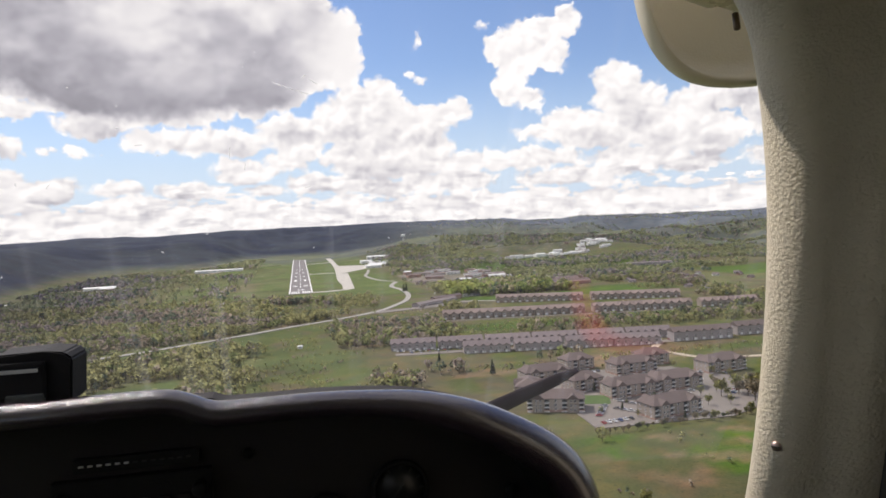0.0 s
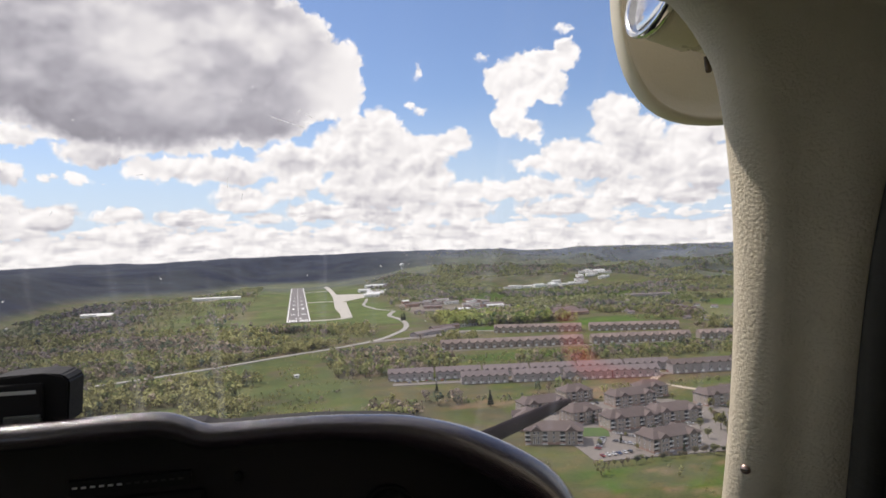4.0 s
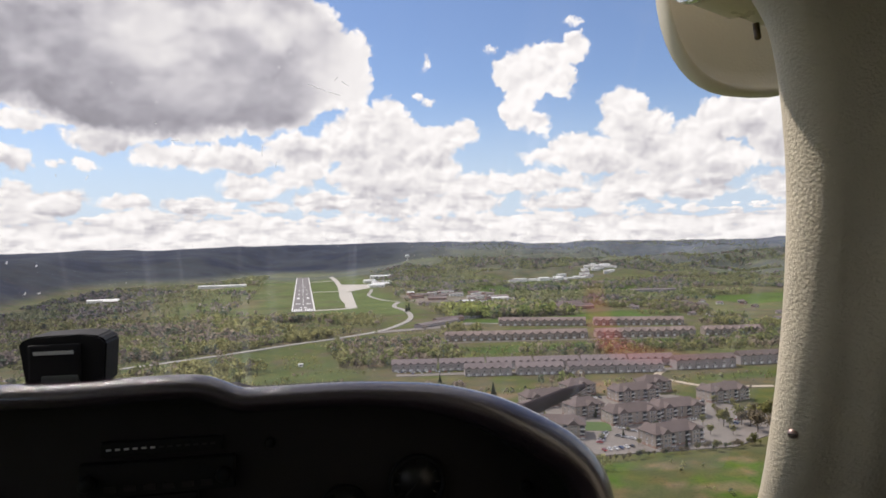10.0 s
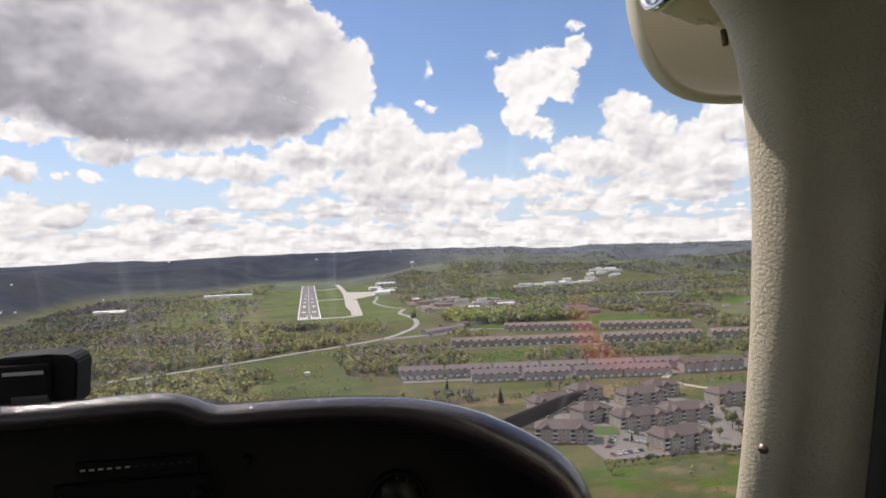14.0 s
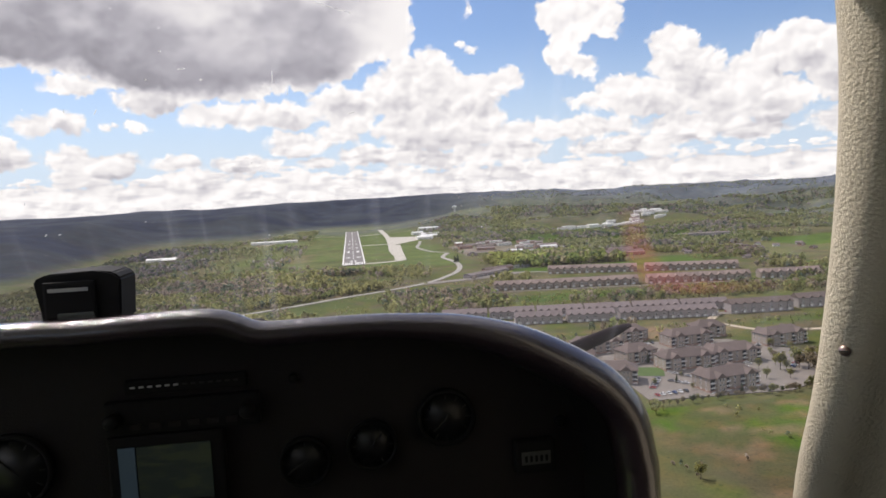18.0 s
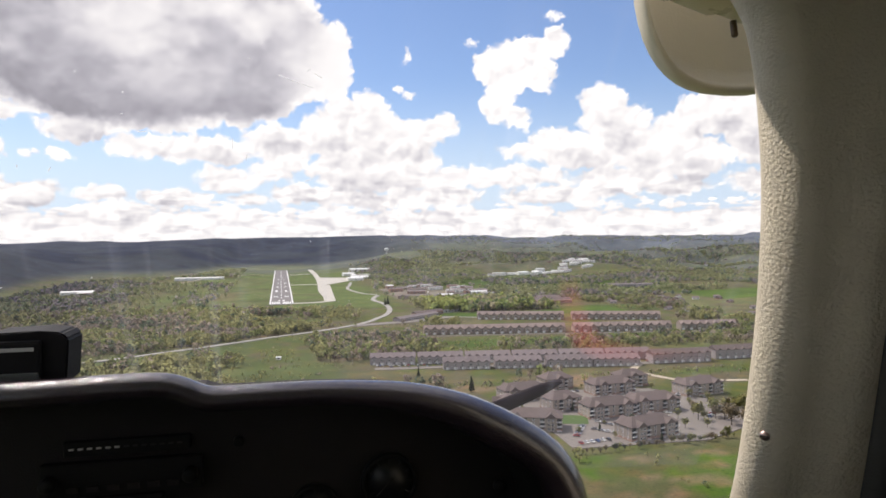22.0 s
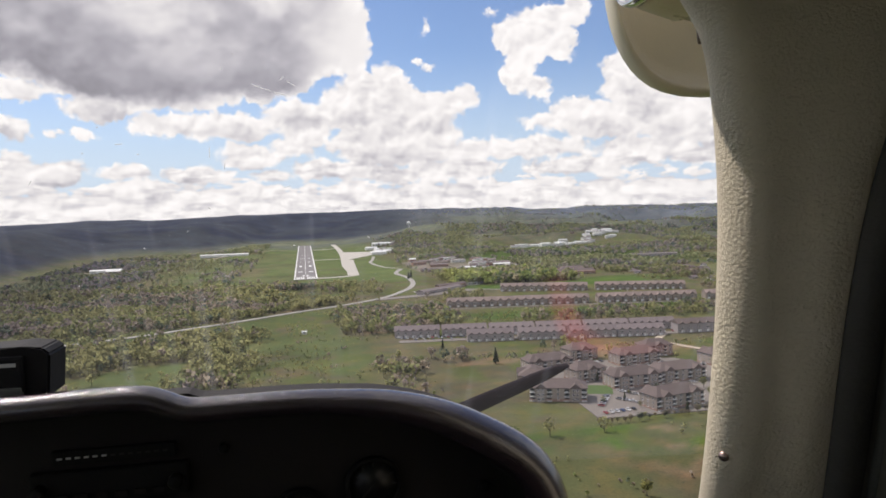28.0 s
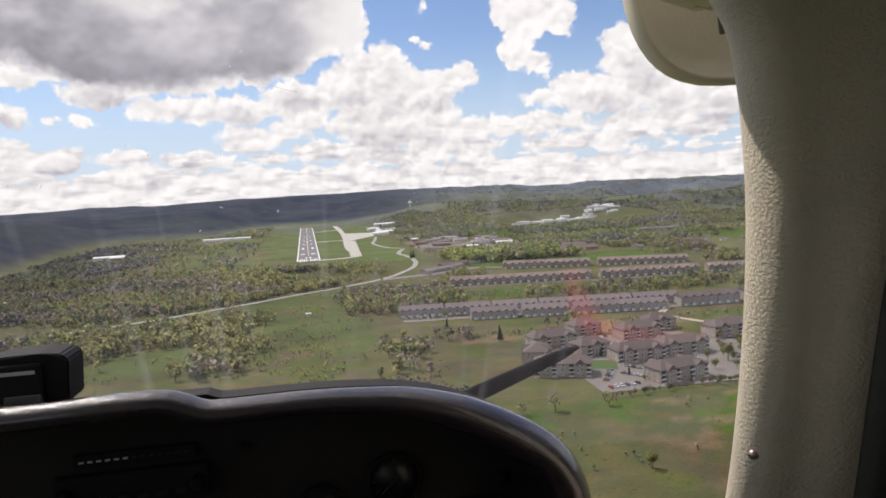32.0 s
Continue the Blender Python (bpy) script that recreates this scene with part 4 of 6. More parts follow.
def row_house(wall, roof, label, group):
    """One town house of a row: two storeys, a gabled front bay, windows, door and garage door; the front looks to -y."""
    t = thing("town_house", (0, 0, -500), 0, label, "house", group)
    w, d, h = 10.4, 15.0, 7.4
    part("wall", gable_wall(-w / 2, w / 2, -d / 2, d / 2, h, 4.4), wall, t)
    part("roof", add_gable(bmesh.new(), -w / 2, w / 2, -d / 2, d / 2, h, 4.4, 0.35), roof, t)
    part("front_bay", gable_wall(-4.6, 1.2, -d / 2 - 1.6, -d / 2 + 2, h + 0.3, 3.0, "y"), wall, t)
    part("bay_roof", add_gable(bmesh.new(), -4.6, 1.2, -d / 2 - 1.6, 0, h + 0.3, 3.0, 0.3, "y"), roof, t)
    part("garage_door", box(-3.6, 0.0, -d / 2 - 1.66, -d / 2 - 1.58, 0, 2.3), MAT["trim"], t)
    part("door", box(2.0, 3.1, -d / 2 - 0.06, -d / 2 + 0.04, 0, 2.1), MAT["brick"], t)
    window(t, -1.8, -d / 2 - 1.6, 3.5, 2.0, 1.5)
    window(t, 3.4, -d / 2, 3.6, 1.2, 1.5)
    return t


def long_house(n, wall, roof, label, group, u=7.6, d=11.5, h=6.4, rise=2.9):
    """A long block of grey town houses: a common pitched roof with a dormer gable for each dwelling, doors and windows."""
    t = thing("terrace", (0, 0, -500), 0, label, "house", group)
    w = u * n
    part("wall", gable_wall(-w / 2, w / 2, -d / 2, d / 2, h, rise), wall, t)
    part("roof", add_gable(bmesh.new(), -w / 2, w / 2, -d / 2, d / 2, h, rise, 0.5), roof, t)
    for i in range(n):
        x = -w / 2 + u * (i + 0.5)
        part("dormer", gable_wall(x - 1.7, x + 1.7, -d / 2 - 0.5, -1.0, h + 0.4, 1.6, "y"), wall, t)
        part("dormer_roof", add_gable(bmesh.new(), x - 1.7, x + 1.7, -d / 2 - 0.5, -1.0, h + 0.4, 1.6, 0.3, "y"), roof, t)
        window(t, x, -d / 2 - 0.5, 3.7, 1.5, 1.5)
        window(t, x - 2.4, -d / 2, 1.0, 1.2, 1.4)
        part("door", box(x + 1.4, x + 2.4, -d / 2 - 0.07, -d / 2 + 0.03, 0, 2.1), MAT["trim"], t)
        part("garage_door", box(x - 1.2, x + 1.0, -d / 2 - 0.60, -d / 2 - 0.5, 0, 2.2), MAT["trim"], t)
    return t


def apartment_block(w, label, group):
    """A three-storey apartment block with a hipped roof, projecting gabled bays, stacked balconies and many windows."""
    t = thing("apartment_block", (0, 0, -500), 0, label, "apartment block", group)
    d, h, rise = 17.0, 8.9, 4.6
    part("wall", box(-w / 2, w / 2, -d / 2, d / 2, -2, h), MAT["siding"], t)
    part("stone_base", box(-w / 2 - 0.08, w / 2 + 0.08, -d / 2 - 0.08, d / 2 + 0.08, -2, 1.4), MAT["brick"], t, "brown stone-faced base")
    bm = bmesh.new()
    o = 0.7
    e = [bm.verts.new(p) for p in ((-w / 2 - o, -d / 2 - o, h), (w / 2 + o, -d / 2 - o, h), (w / 2 + o, d / 2 + o, h), (-w / 2 - o, d / 2 + o, h))]
    l = [bm.verts.new((v.co.x, v.co.y, h - 0.35)) for v in e]
    r = [bm.verts.new((-w / 2 + d * 0.42, 0, h + rise)), bm.verts.new((w / 2 - d * 0.42, 0, h + rise))]
    for q in ((e[0], e[1], r[1], r[0]), (e[2], e[3], r[0], r[1]), (e[1], e[2], r[1]), (e[3], e[0], r[0]), (l[3], l[2], l[1], l[0])):
        bm.faces.new(q)
    for i in range(4):
        bm.faces.new((l[i], l[(i + 1) % 4], e[(i + 1) % 4], e[i]))
    part("roof", bm, MAT["shingle"], t, "brown shingled hip roof")
    bays = [-w * 0.30, w * 0.30] if w > 30 else [0.0]
    for s in (-1, 1):
        for bx in bays:
            y0, y1 = sorted((s * (d / 2 - 3), s * (d / 2 + 1.8)))
            part("gable_bay", gable_wall(bx - 3.4, bx + 3.4, y0, y1, h + 0.1, 3.0, "y"), MAT["siding"], t)
            part("gable_roof", add_gable(bmesh.new(), bx - 3.4, bx + 3.4, min(0, y0), max(0, y1), h + 0.1, 3.0, 0.5, "y"), MAT["shingle"], t)
            for k in range(3):
                window(t, bx - 1.3, s * (d / 2 + 1.8), 0.9 + 2.95 * k, 1.2, 1.5, 0 if s < 0 else 180)
                window(t, bx + 1.3, s * (d / 2 + 1.8), 0.9 + 2.95 * k, 1.2, 1.5, 0 if s < 0 else 180)
    # balconies beside each bay, with dark openings behind
    for bx in bays:
        for side in (-1, 1):
            x = bx + side * 5.6
            if abs(x) > w / 2 - 1.6:
                continue
            for k in range(3):
                z = 0.1 + 2.95 * k
                part("balcony_opening", box(x - 1.5, x + 1.5, -d / 2 - 0.06, -d / 2 + 0.05, z, z + 2.2), MAT["pane"], t)
                bm = box(x - 1.7, x + 1.7, -d / 2 - 1.5, -d / 2, z - 0.15, z)
                add_box(bm, x - 1.7, x + 1.7, -d / 2 - 1.5, -d / 2 - 1.42, z + 0.9, z + 1.0)
                for j in range(9):
                    add_box(bm, x - 1.68 + j * 0.41, x - 1.60 + j * 0.41, -d / 2 - 1.49, -d / 2 - 1.43, z, z + 0.9)
                part("balcony", bm, MAT["trim"], t, "white railed balcony")
    for s, turn in ((-1, -90), (1, 90)):
        for yy in (-5, 0, 5):
            for k in range(3):
                window(t, s * w / 2, yy, 0.9 + 2.95 * k, 1.1, 1.4, turn)
    n = int(w / 5)
    for i in range(n):
        x = -w / 2 + (i + 0.5) * w / n
        if min(abs(x - b) for b in bays) < 3.9 or min(abs(abs(x - b) - 5.6) for b in bays) < 2.2:
            continue
        for k in range(3):
            window(t, x, -d / 2, 0.9 + 2.95 * k, 1.2, 1.5)
    return t


def place(template, x, y, turn, lift=0.0):
    return copy_thing(template, pose(x, y, z_at(x, y) + lift, 0, 0, turn))


def remove_thing(t):
    for o in [*t.children_recursive, t]:
        bpy.data.objects.remove(o)


def make_row(template, a, b, n, turn, skip=()):
    for i in range(n):
        if i in skip:
            continue
        k = (i + 0.5) / n
        place(template, a[0] + (b[0] - a[0]) * k, a[1] + (b[1] - a[1]) * k, turn, 0.3)


_lower = row_house(MAT["siding"], MAT["shingle_tan"], "beige two-storey town house with brown shingle roof, in a row", "lower row of town houses")
make_row(_lower, (182, 918), (600, 850), 38, -9.3, (17, 30))
remove_thing(_lower)
_upper = row_house(MAT["siding"], MAT["shingle_tan"], "beige two-storey town house with brown gabled roof, upper row", "upper row of town houses")
make_row(_upper, (296, 1060), (560, 975), 25, -18, (12,))
remove_thing(_upper)
_terrace = long_house(6, MAT["siding_grey"], MAT["shingle_grey"], "long grey terrace of town houses with grey roof and dormers", "grey terraces", d=14.0, h=7.2, rise=4.2)
for _x, _y, _r in ((110, 716, -8), (158, 709, -8), (206, 701, -9), (254, 693, -9), (302, 685, -9), (350, 677, -9), (176, 672, -9), (226, 664, -9), (276, 655, -9), (322, 647, -10)):
    place(_terrace, _x, _y, _r, 0.3)
remove_thing(_terrace)
_big = long_house(7, MAT["siding_grey"], MAT["shingle"], "large pale grey terrace with brown roof on a green bank", "large terraces", 9.0, 15.0, 8.8, 4.2)
for _x, _y, _r in ((392, 646, -3), (466, 652, -2), (540, 658, 0)):
    place(_big, _x, _y, _r, 0.8)
remove_thing(_big)

_wide = apartment_block(38, "beige three-storey apartment block with brown hip roof", "apartment blocks round the parking lot")
_slim = apartment_block(26, "smaller beige three-storey apartment block with brown hip roof", "apartment blocks round the parking lot")
for _x, _y, _r in ((229, 416, 12), (228, 470, 4), (266, 476, 4), (262, 536, 8), (165, 452, -20), (330, 516, 10), (186, 534, 6)):
    place(_wide, _x, _y, _r, 0.4)
for _x, _y, _r in ((203, 497, 14), (160, 494, 70), (292, 560, 4), (226, 566, 10)):
    place(_slim, _x, _y, _r, 0.4)
remove_thing(_wide)
remove_thing(_slim)


# ---- single houses, works and public buildings ----
def cottage(wall, roof, label):
    t = thing("house", (0, 0, -500), 0, label, "house", "scattered houses")
    part("wall", gable_wall(-6, 6, -4, 4, 3.4, 2.4), wall, t)
    part("roof", add_gable(bmesh.new(), -6, 6, -4, 4, 3.4, 2.4, 0.5), roof, t)
    part("chimney", box(2.5, 3.3, 0.4, 1.2, 3.5, 7.0), MAT["brick"], t)
    part("door", box(-0.5, 0.5, -4.06, -3.96, 0, 2.1), MAT["trim"], t)
    for x in (-4.2, -2.2, 2.4, 4.4):
        window(t, x, -4, 1.0, 1.1, 1.3)
    return t


def shed(w, d, h, rise, wall, roof, label, name="warehouse", category="warehouse", windows=0):
    t = thing(name, (0, 0, -500), 0, label, category)
    part("wall", gable_wall(-w / 2, w / 2, -d / 2, d / 2, h, rise), wall, t)
    part("roof", add_gable(bmesh.new(), -w / 2, w / 2, -d / 2, d / 2, h, rise, 0.4), roof, t)
    for i in range(windows):
        window(t, -w / 2 + w * (i + 0.5) / windows, -d / 2, 1.0, min(3.0, w / windows * 0.6), 1.6)
    return t


def make_buildings():
    rng = random.Random(4)
    kinds = [cottage(MAT["siding_white"], MAT["shingle_grey"], "white bungalow with a grey pitched roof among trees"),
             cottage(MAT["brick"], MAT["shingle"], "brick bungalow with a brown pitched roof among trees"),
             cottage(MAT["siding_grey"], MAT["shingle_grey"], "grey-sided bungalow with a grey roof among trees")]
    for i in range(46):
        x, y = rng.uniform(600, 960), rng.uniform(860, 1300)
        place(kinds[i % 3], x, y, rng.uniform(-25, 25), 0.2)
    for i in range(26):
        x, y = rng.uniform(420, 800), rng.uniform(1200, 1480)
        place(kinds[i % 3], x, y, rng.uniform(-30, 30), 0.2)
    for i in range(22):
        x, y = rng.uniform(480, 1900), rng.uniform(1700, 2900)
        place(kinds[(i * 2) % 3], x, y, rng.uniform(-40, 40), 0.2)
    for i, (x, y) in enumerate(((-94, 401), (-128, 392), (-70, 372), (-150, 356), (-110, 340), (-60, 322), (-170, 312), (-132, 300), (-84, 286), (-190, 372), (-42, 280), (-150, 268))):
        place(kinds[(i * 5) % 3], x, y, rng.uniform(-35, 35), 0.2)
    for k in kinds:
        remove_thing(k)
    one = lambda t, x, y, r: (place(t, x, y, r, 0.3), remove_thing(t))
    # roadside motel and shops
    one(shed(96, 14, 5.5, 2.2, MAT["siding_grey"], MAT["shingle_grey"], "long grey roadside motel with a low pitched roof", "motel", "motel", 18), 206, 1092, 40)
    one(shed(60, 12, 6.0, 2.2, MAT["brick"], MAT["shingle"], "brown brick motel wing with a dark roof", "motel", "motel", 12), 236, 1150, 30)
    one(shed(30, 14, 4.5, 1.6, MAT["siding_white"], MAT["metal_roof"], "white roadside diner with a pale roof", "diner", "diner", 5), 285, 1192, 15)
    one(shed(92, 34, 6.5, 4.2, MAT["brick"], MAT["shingle"], "low brick school with a brown roof", "school", "school", 14), 496, 1282, -6)
    one(shed(46, 26, 9.5, 4.0, MAT["brick"], MAT["shingle"], "taller brick school hall with a brown roof", "school_hall", "school", 6), 508, 1306, -6)
    one(shed(120, 18, 6.0, 1.6, MAT["siding_grey"], MAT["shingle_grey"], "very long low grey building with a dark roof", "long_hall", "hall", 16), 835, 1600, -6)
    # commercial buildings by the airfield entrance
    for i in range(26):
        w = rng.uniform(14, 44)
        one(shed(w, rng.uniform(14, 22), rng.uniform(4, 7), rng.uniform(1, 2.6), MAT["siding_white"] if i % 3 == 1 else MAT["siding"] if i % 3 else MAT["brick"], MAT["metal_roof"] if i % 5 == 1 else MAT["shingle_grey"] if i % 2 else MAT["shingle"],
                 "pale commercial building with a low roof near the airfield" if i % 3 else "brick commercial building with a low roof near the airfield", "commercial_building", "building", 4),
            rng.uniform(235, 450), rng.uniform(1440, 1740), rng.uniform(-12, 12))
    # white trailers and sheds on the eastern rise
    for i in range(44):
        w = rng.uniform(14, 40)
        k = rng.random()
        one(shed(w, rng.uniform(9, 16), rng.uniform(6, 10), rng.uniform(0.8, 2.4), MAT["siding_white"], MAT["metal_roof"] if i % 3 else MAT["shingle_grey"], "white flat building of a business park on a rise", "business_unit", "building", 3),
            625 + 440 * k + rng.uniform(-30, 30), 2060 + 290 * k + rng.uniform(-70, 60), rng.uniform(-20, 20))
    # hangars and terminal
    for x, y, w in ((212, 2090, 46), (232, 2160, 52), (246, 2260, 60), (216, 2330, 40), (262, 2420, 70)):
        one(shed(w, 26, 7, 3.0, MAT["siding_white"], MAT["metal_roof"], "pale metal aircraft hangar beside the apron", "hangar", "hangar", 3), x, y, 8)
    # works on the western side
    one(shed(72, 22, 7, 2.0, MAT["siding_white"], MAT["metal_roof"], "white industrial hall with a metal roof, by woods", "factory_hall", "factory", 6), -478, 1856, 6)
    one(shed(36, 14, 5, 2.0, MAT["brick"], MAT["metal_roof"], "low brick workshop with a pale roof", "workshop", "factory", 3), -455, 1836, 6)
    one(shed(140, 24, 6, 1.6, MAT["siding_white"], MAT["metal_roof"], "very long white warehouse below the wooded ridge", "warehouse", "warehouse", 6), -240, 2248, 3)
    # small white utility hut in the meadow
    one(shed(5, 4, 2.6, 0.8, MAT["siding_white"], MAT["metal_roof"], "small white hut in the meadow", "hut", "hut", 1), -4, 772, 0)
    # water tower
    t = thing("water_tower", (440, 3000, z_at(440, 3000)), 0, "white spherical water tower on a slim stem", "water tower")
    part("stem", lathe([(5, -2), (3, 3), (2.2, 9), (3.5, 13)], 20), MAT["siding_white"], t)
    part("tank", lathe([(2, 12), (7, 14), (10, 18.5), (9, 23), (4.5, 26), (0.3, 27)], 24), MAT["metal_roof"], t)


make_buildings()


# ---- parked cars ----
def car(paint, name):
    t = thing("car", (0, 0, -500), 0, name + " parked car on asphalt", "car", "parked cars")
    bm = bmesh.new()
    sec = [(-2.2, 0.35), (-2.25, 0.75), (-1.3, 0.95), (1.55, 0.98), (2.2, 0.8), (2.25, 0.35)]
    a = [bm.verts.new((-0.88, y, z)) for y, z in sec]
    b = [bm.verts.new((0.88, y, z)) for y, z in sec]
    for i in range(6):
        bm.faces.new((a[i], a[(i + 1) % 6], b[(i + 1) % 6], b[i]))
    bm.faces.new(a[::-1])
    bm.faces.new(b)
    part("body", bm, paint, t)
    bm = bmesh.new()
    lo = [bm.verts.new(p) for p in ((-0.82, -1.25, 0.95), (0.82, -1.25, 0.95), (0.82, 1.6, 0.97), (-0.82, 1.6, 0.97))]
    hi = [bm.verts.new(p) for p in ((-0.66, -0.45, 1.42), (0.66, -0.45, 1.42), (0.66, 1.05, 1.42), (-0.66, 1.05, 1.42))]
    for i in range(4):
        bm.faces.new((lo[i], lo[(i + 1) % 4], hi[(i + 1) % 4], hi[i]))
    part("glass_cabin", bm, MAT["pane"], t)
    part("roof", box(-0.68, 0.68, -0.48, 1.08, 1.41, 1.47), paint, t)
    for x in (-0.86, 0.66):
        for y in (-1.4, 1.4):
            part("wheel", lathe([(0.2, 0), (0.32, 0.02), (0.32, 0.18), (0.2, 0.2)], 12, pose(x, y, 0.32, 0, 90, 0)), MAT["tyre"], t)
    return t


def make_cars():
    rng = random.Random(11)
    kinds = [car(m, n) for n, m in CAR_PAINTS]
    spots = []
    for x0, y0, dx, dy, n, turn in ((196, 444, 2.9, -4.1, 9, 55), (212, 452, 2.6, -4.4, 8, -125), (224, 436, 4.6, 1.0, 5, 10), (252, 440, 3.2, 3.4, 7, 60), (196, 516, 4.2, 2.2, 8, 25), (236, 512, 4.6, 0.4, 9, 0), (276, 500, 3.6, 3.2, 8, 45), (290, 440, 3.4, 3.6, 7, 45), (180, 408, 4.0, 0.6, 6, 5), (184, 424, 2.6, 4.0, 6, 60), (300, 500, 3.0, 3.4, 8, 40), (318, 470, 1.2, 4.4, 8, 70), (206, 540, 4.4, 0.6, 9, 5)):
        for i in range(n):
            spots.append((x0 + dx * i, y0 + dy * i, turn))
    for i in range(34):
        k = i / 34
        spots.append((96 + 300 * k, 694 - 48 * k, -8))
    for i in range(26):
        spots.append((92 + 3.1 * i, 702.5 - 0.45 * i, -8))
    for x, y, turn in spots:
        if rng.random() < 0.85:
            place(kinds[rng.choice((0, 0, 0, 1, 1, 2, 3, 4, 5))], x, y, turn + rng.choice((0, 180)) + rng.uniform(-3, 3), 0.7)
    for k in kinds:
        remove_thing(k)


make_cars()


# ---- single trees that stand out ----
def single_tree(x, y, h, tint, label, seed, clumps=70, conifer=False):
    rng = np.random.default_rng(seed)
    t = thing("tree", (x, y, z_at(x, y)), 0, label, "tree")
    bm = lathe([(0.03 * h, -0.5), (0.022 * h, 0.1 * h), (0.016 * h, 0.45 * h), (0.006 * h, 0.8 * h)], 8)
    for k in range(6):
        a = rng.uniform(0, 6.28)
        add_lathe(bm, [(0.009 * h, 0), (0.003 * h, 0.3 * h)], 5, pose(0, 0, h * rng.uniform(0.3, 0.55)) @ Matrix.Rotation(a, 4, "Z") @ Matrix.Rotation(radians(rng.uniform(35, 60)), 4, "X"))
    part("trunk", bm, MAT["bark"], t)
    co, quads, col = [], [], []
    for k in range(clumps * 6):
        if conifer:
            z = rng.uniform(0.12, 1.0)
            r = (1 - z) * 0.22 * rng.uniform(0.6, 1.0)
            a = rng.uniform(0, 6.28)
            c = np.array([r * math.cos(a), r * math.sin(a), z]) * h
            s = 0.055 * h
        else:
            u = rng.normal(size=3)
            u *= rng.uniform(0.4, 1.0) ** 0.5 / np.linalg.norm(u)
            c = u * np.array([0.34, 0.34, 0.32]) * h * (0.8 + 0.35 * math.sin(3 * u[0] + 5 * u[1] + seed)) + np.array([0, 0, 0.64 * h])
            s = 0.045 * h
        a, b = rng.normal(size=3), rng.normal(size=3)
        a *= s / np.linalg.norm(a)
        b = np.cross(a, b)
        b *= s * 0.8 / np.linalg.norm(b)
        i = len(co)
        co += [c - a - b * 0.4, c + a * 0.5 - b, c + a + b * 0.5, c - a * 0.4 + b]
        quads.append((i, i + 1, i + 2, i + 3))
        col += [np.array(tint) * rng.uniform(0.7, 1.3)] * 4
    me = quick_mesh("crown", co, quads)
    at = me.color_attributes.new("tint", "FLOAT_COLOR", "POINT")
    at.data.foreach_set("color", np.concatenate([np.array(col), np.ones((len(col), 1))], 1).astype(np.float32).ravel())
    me.materials.append(MAT["leaf"])
    mid = np.array([0, 0, 0.4 * h if conifer else 0.55 * h])
    up = np.array(co) - mid
    up /= np.linalg.norm(up, axis=1)[:, None] + 1e-6
    soft_normals(me, up)
    new("crown", me).parent = t


def make_single_trees():
    yellow, green, brown, dark = TINTS[0] * 1.8, TINTS[1] * 1.7, TINTS[3] * 1.6, TINTS[5] * 1.4
    rng = random.Random(3)
    spots = [(282, 440, 14, yellow), (300, 436, 13, brown), (318, 446, 14, yellow), (334, 440, 13, brown), (350, 450, 15, yellow), (366, 446, 12, green),
             (146, 288, 8, yellow), (246, 392, 7, green), (262, 394, 6, brown), (276, 398, 8, green), (296, 402, 7, brown), (312, 406, 8, green)]
    for i, (x, y, h, c) in enumerate(spots):
        single_tree(x, y, h, c, "young spring tree with thin yellow-green leaves" if c is not brown else "bare brown spring tree with first buds", 100 + i)
    for i in range(16):
        x, y = rng.uniform(272, 372), rng.uniform(414, 462)
        single_tree(x, y, rng.uniform(9, 15), rng.choice((yellow, yellow, green, brown)), "spring tree with a loose yellow-brown crown beside the lot", 400 + i, 45)
    for i, (x, y) in enumerate(((286, 452), (294, 466), (306, 456), (314, 474), (322, 490), (300, 480), (312, 500), (326, 508), (270, 446), (284, 436), (262, 424), (276, 420))):
        single_tree(x, y, rng.uniform(6, 10), rng.choice((yellow, green, brown)), "leafy young tree on an island of the parking lot", 700 + i, 35)
    for i, (x, y) in enumerate(((186, 470), (214, 446), (218, 478), (176, 516), (208, 520), (240, 500), (252, 506), (282, 480), (304, 488), (246, 556), (276, 560), (206, 414), (214, 412), (188, 430), (236, 448), (300, 536))):
        single_tree(x, y, rng.uniform(3.5, 6.5), rng.choice((green, dark, yellow)), "small ornamental tree between the parking bays", 500 + i, 30)
    for i in range(42):
        k = i / 41
        x, y = 168 + 140 * k + rng.uniform(-2, 2), 389 + 10 * k + rng.uniform(-2, 2)
        single_tree(x, y, rng.uniform(3.2, 6.0), rng.choice((green, dark, brown, brown)), "shrub of a dark hedge along the pasture", 200 + i, 40)
    for i, (x, y, h) in enumerate(((153, 568, 13), (221, 437, 7), (204, 432, 6), (208, 486, 7), (196, 1330, 16), (190, 1322, 14), (236, 470, 6), (122, 640, 9), (232, 402, 6))):
        single_tree(x, y, h, dark * 1.1, "dark green conifer standing among the buildings", 300 + i, 60, True)
    for i in range(16):
        x, y = 300 + 11 * i + rng.uniform(-4, 4), 1350 + 3 * i + rng.uniform(-12, 12)
        single_tree(x, y, rng.uniform(12, 19), dark * 0.9, "tall dark conifer at the edge of a yellow-green grove", 600 + i, 40, True)


make_single_trees()


# ---- the cabin of the aircraft ----
def cabin(name, label, category, kind=""):
    return thing(name, EYE, 0, label, category, "", kind)


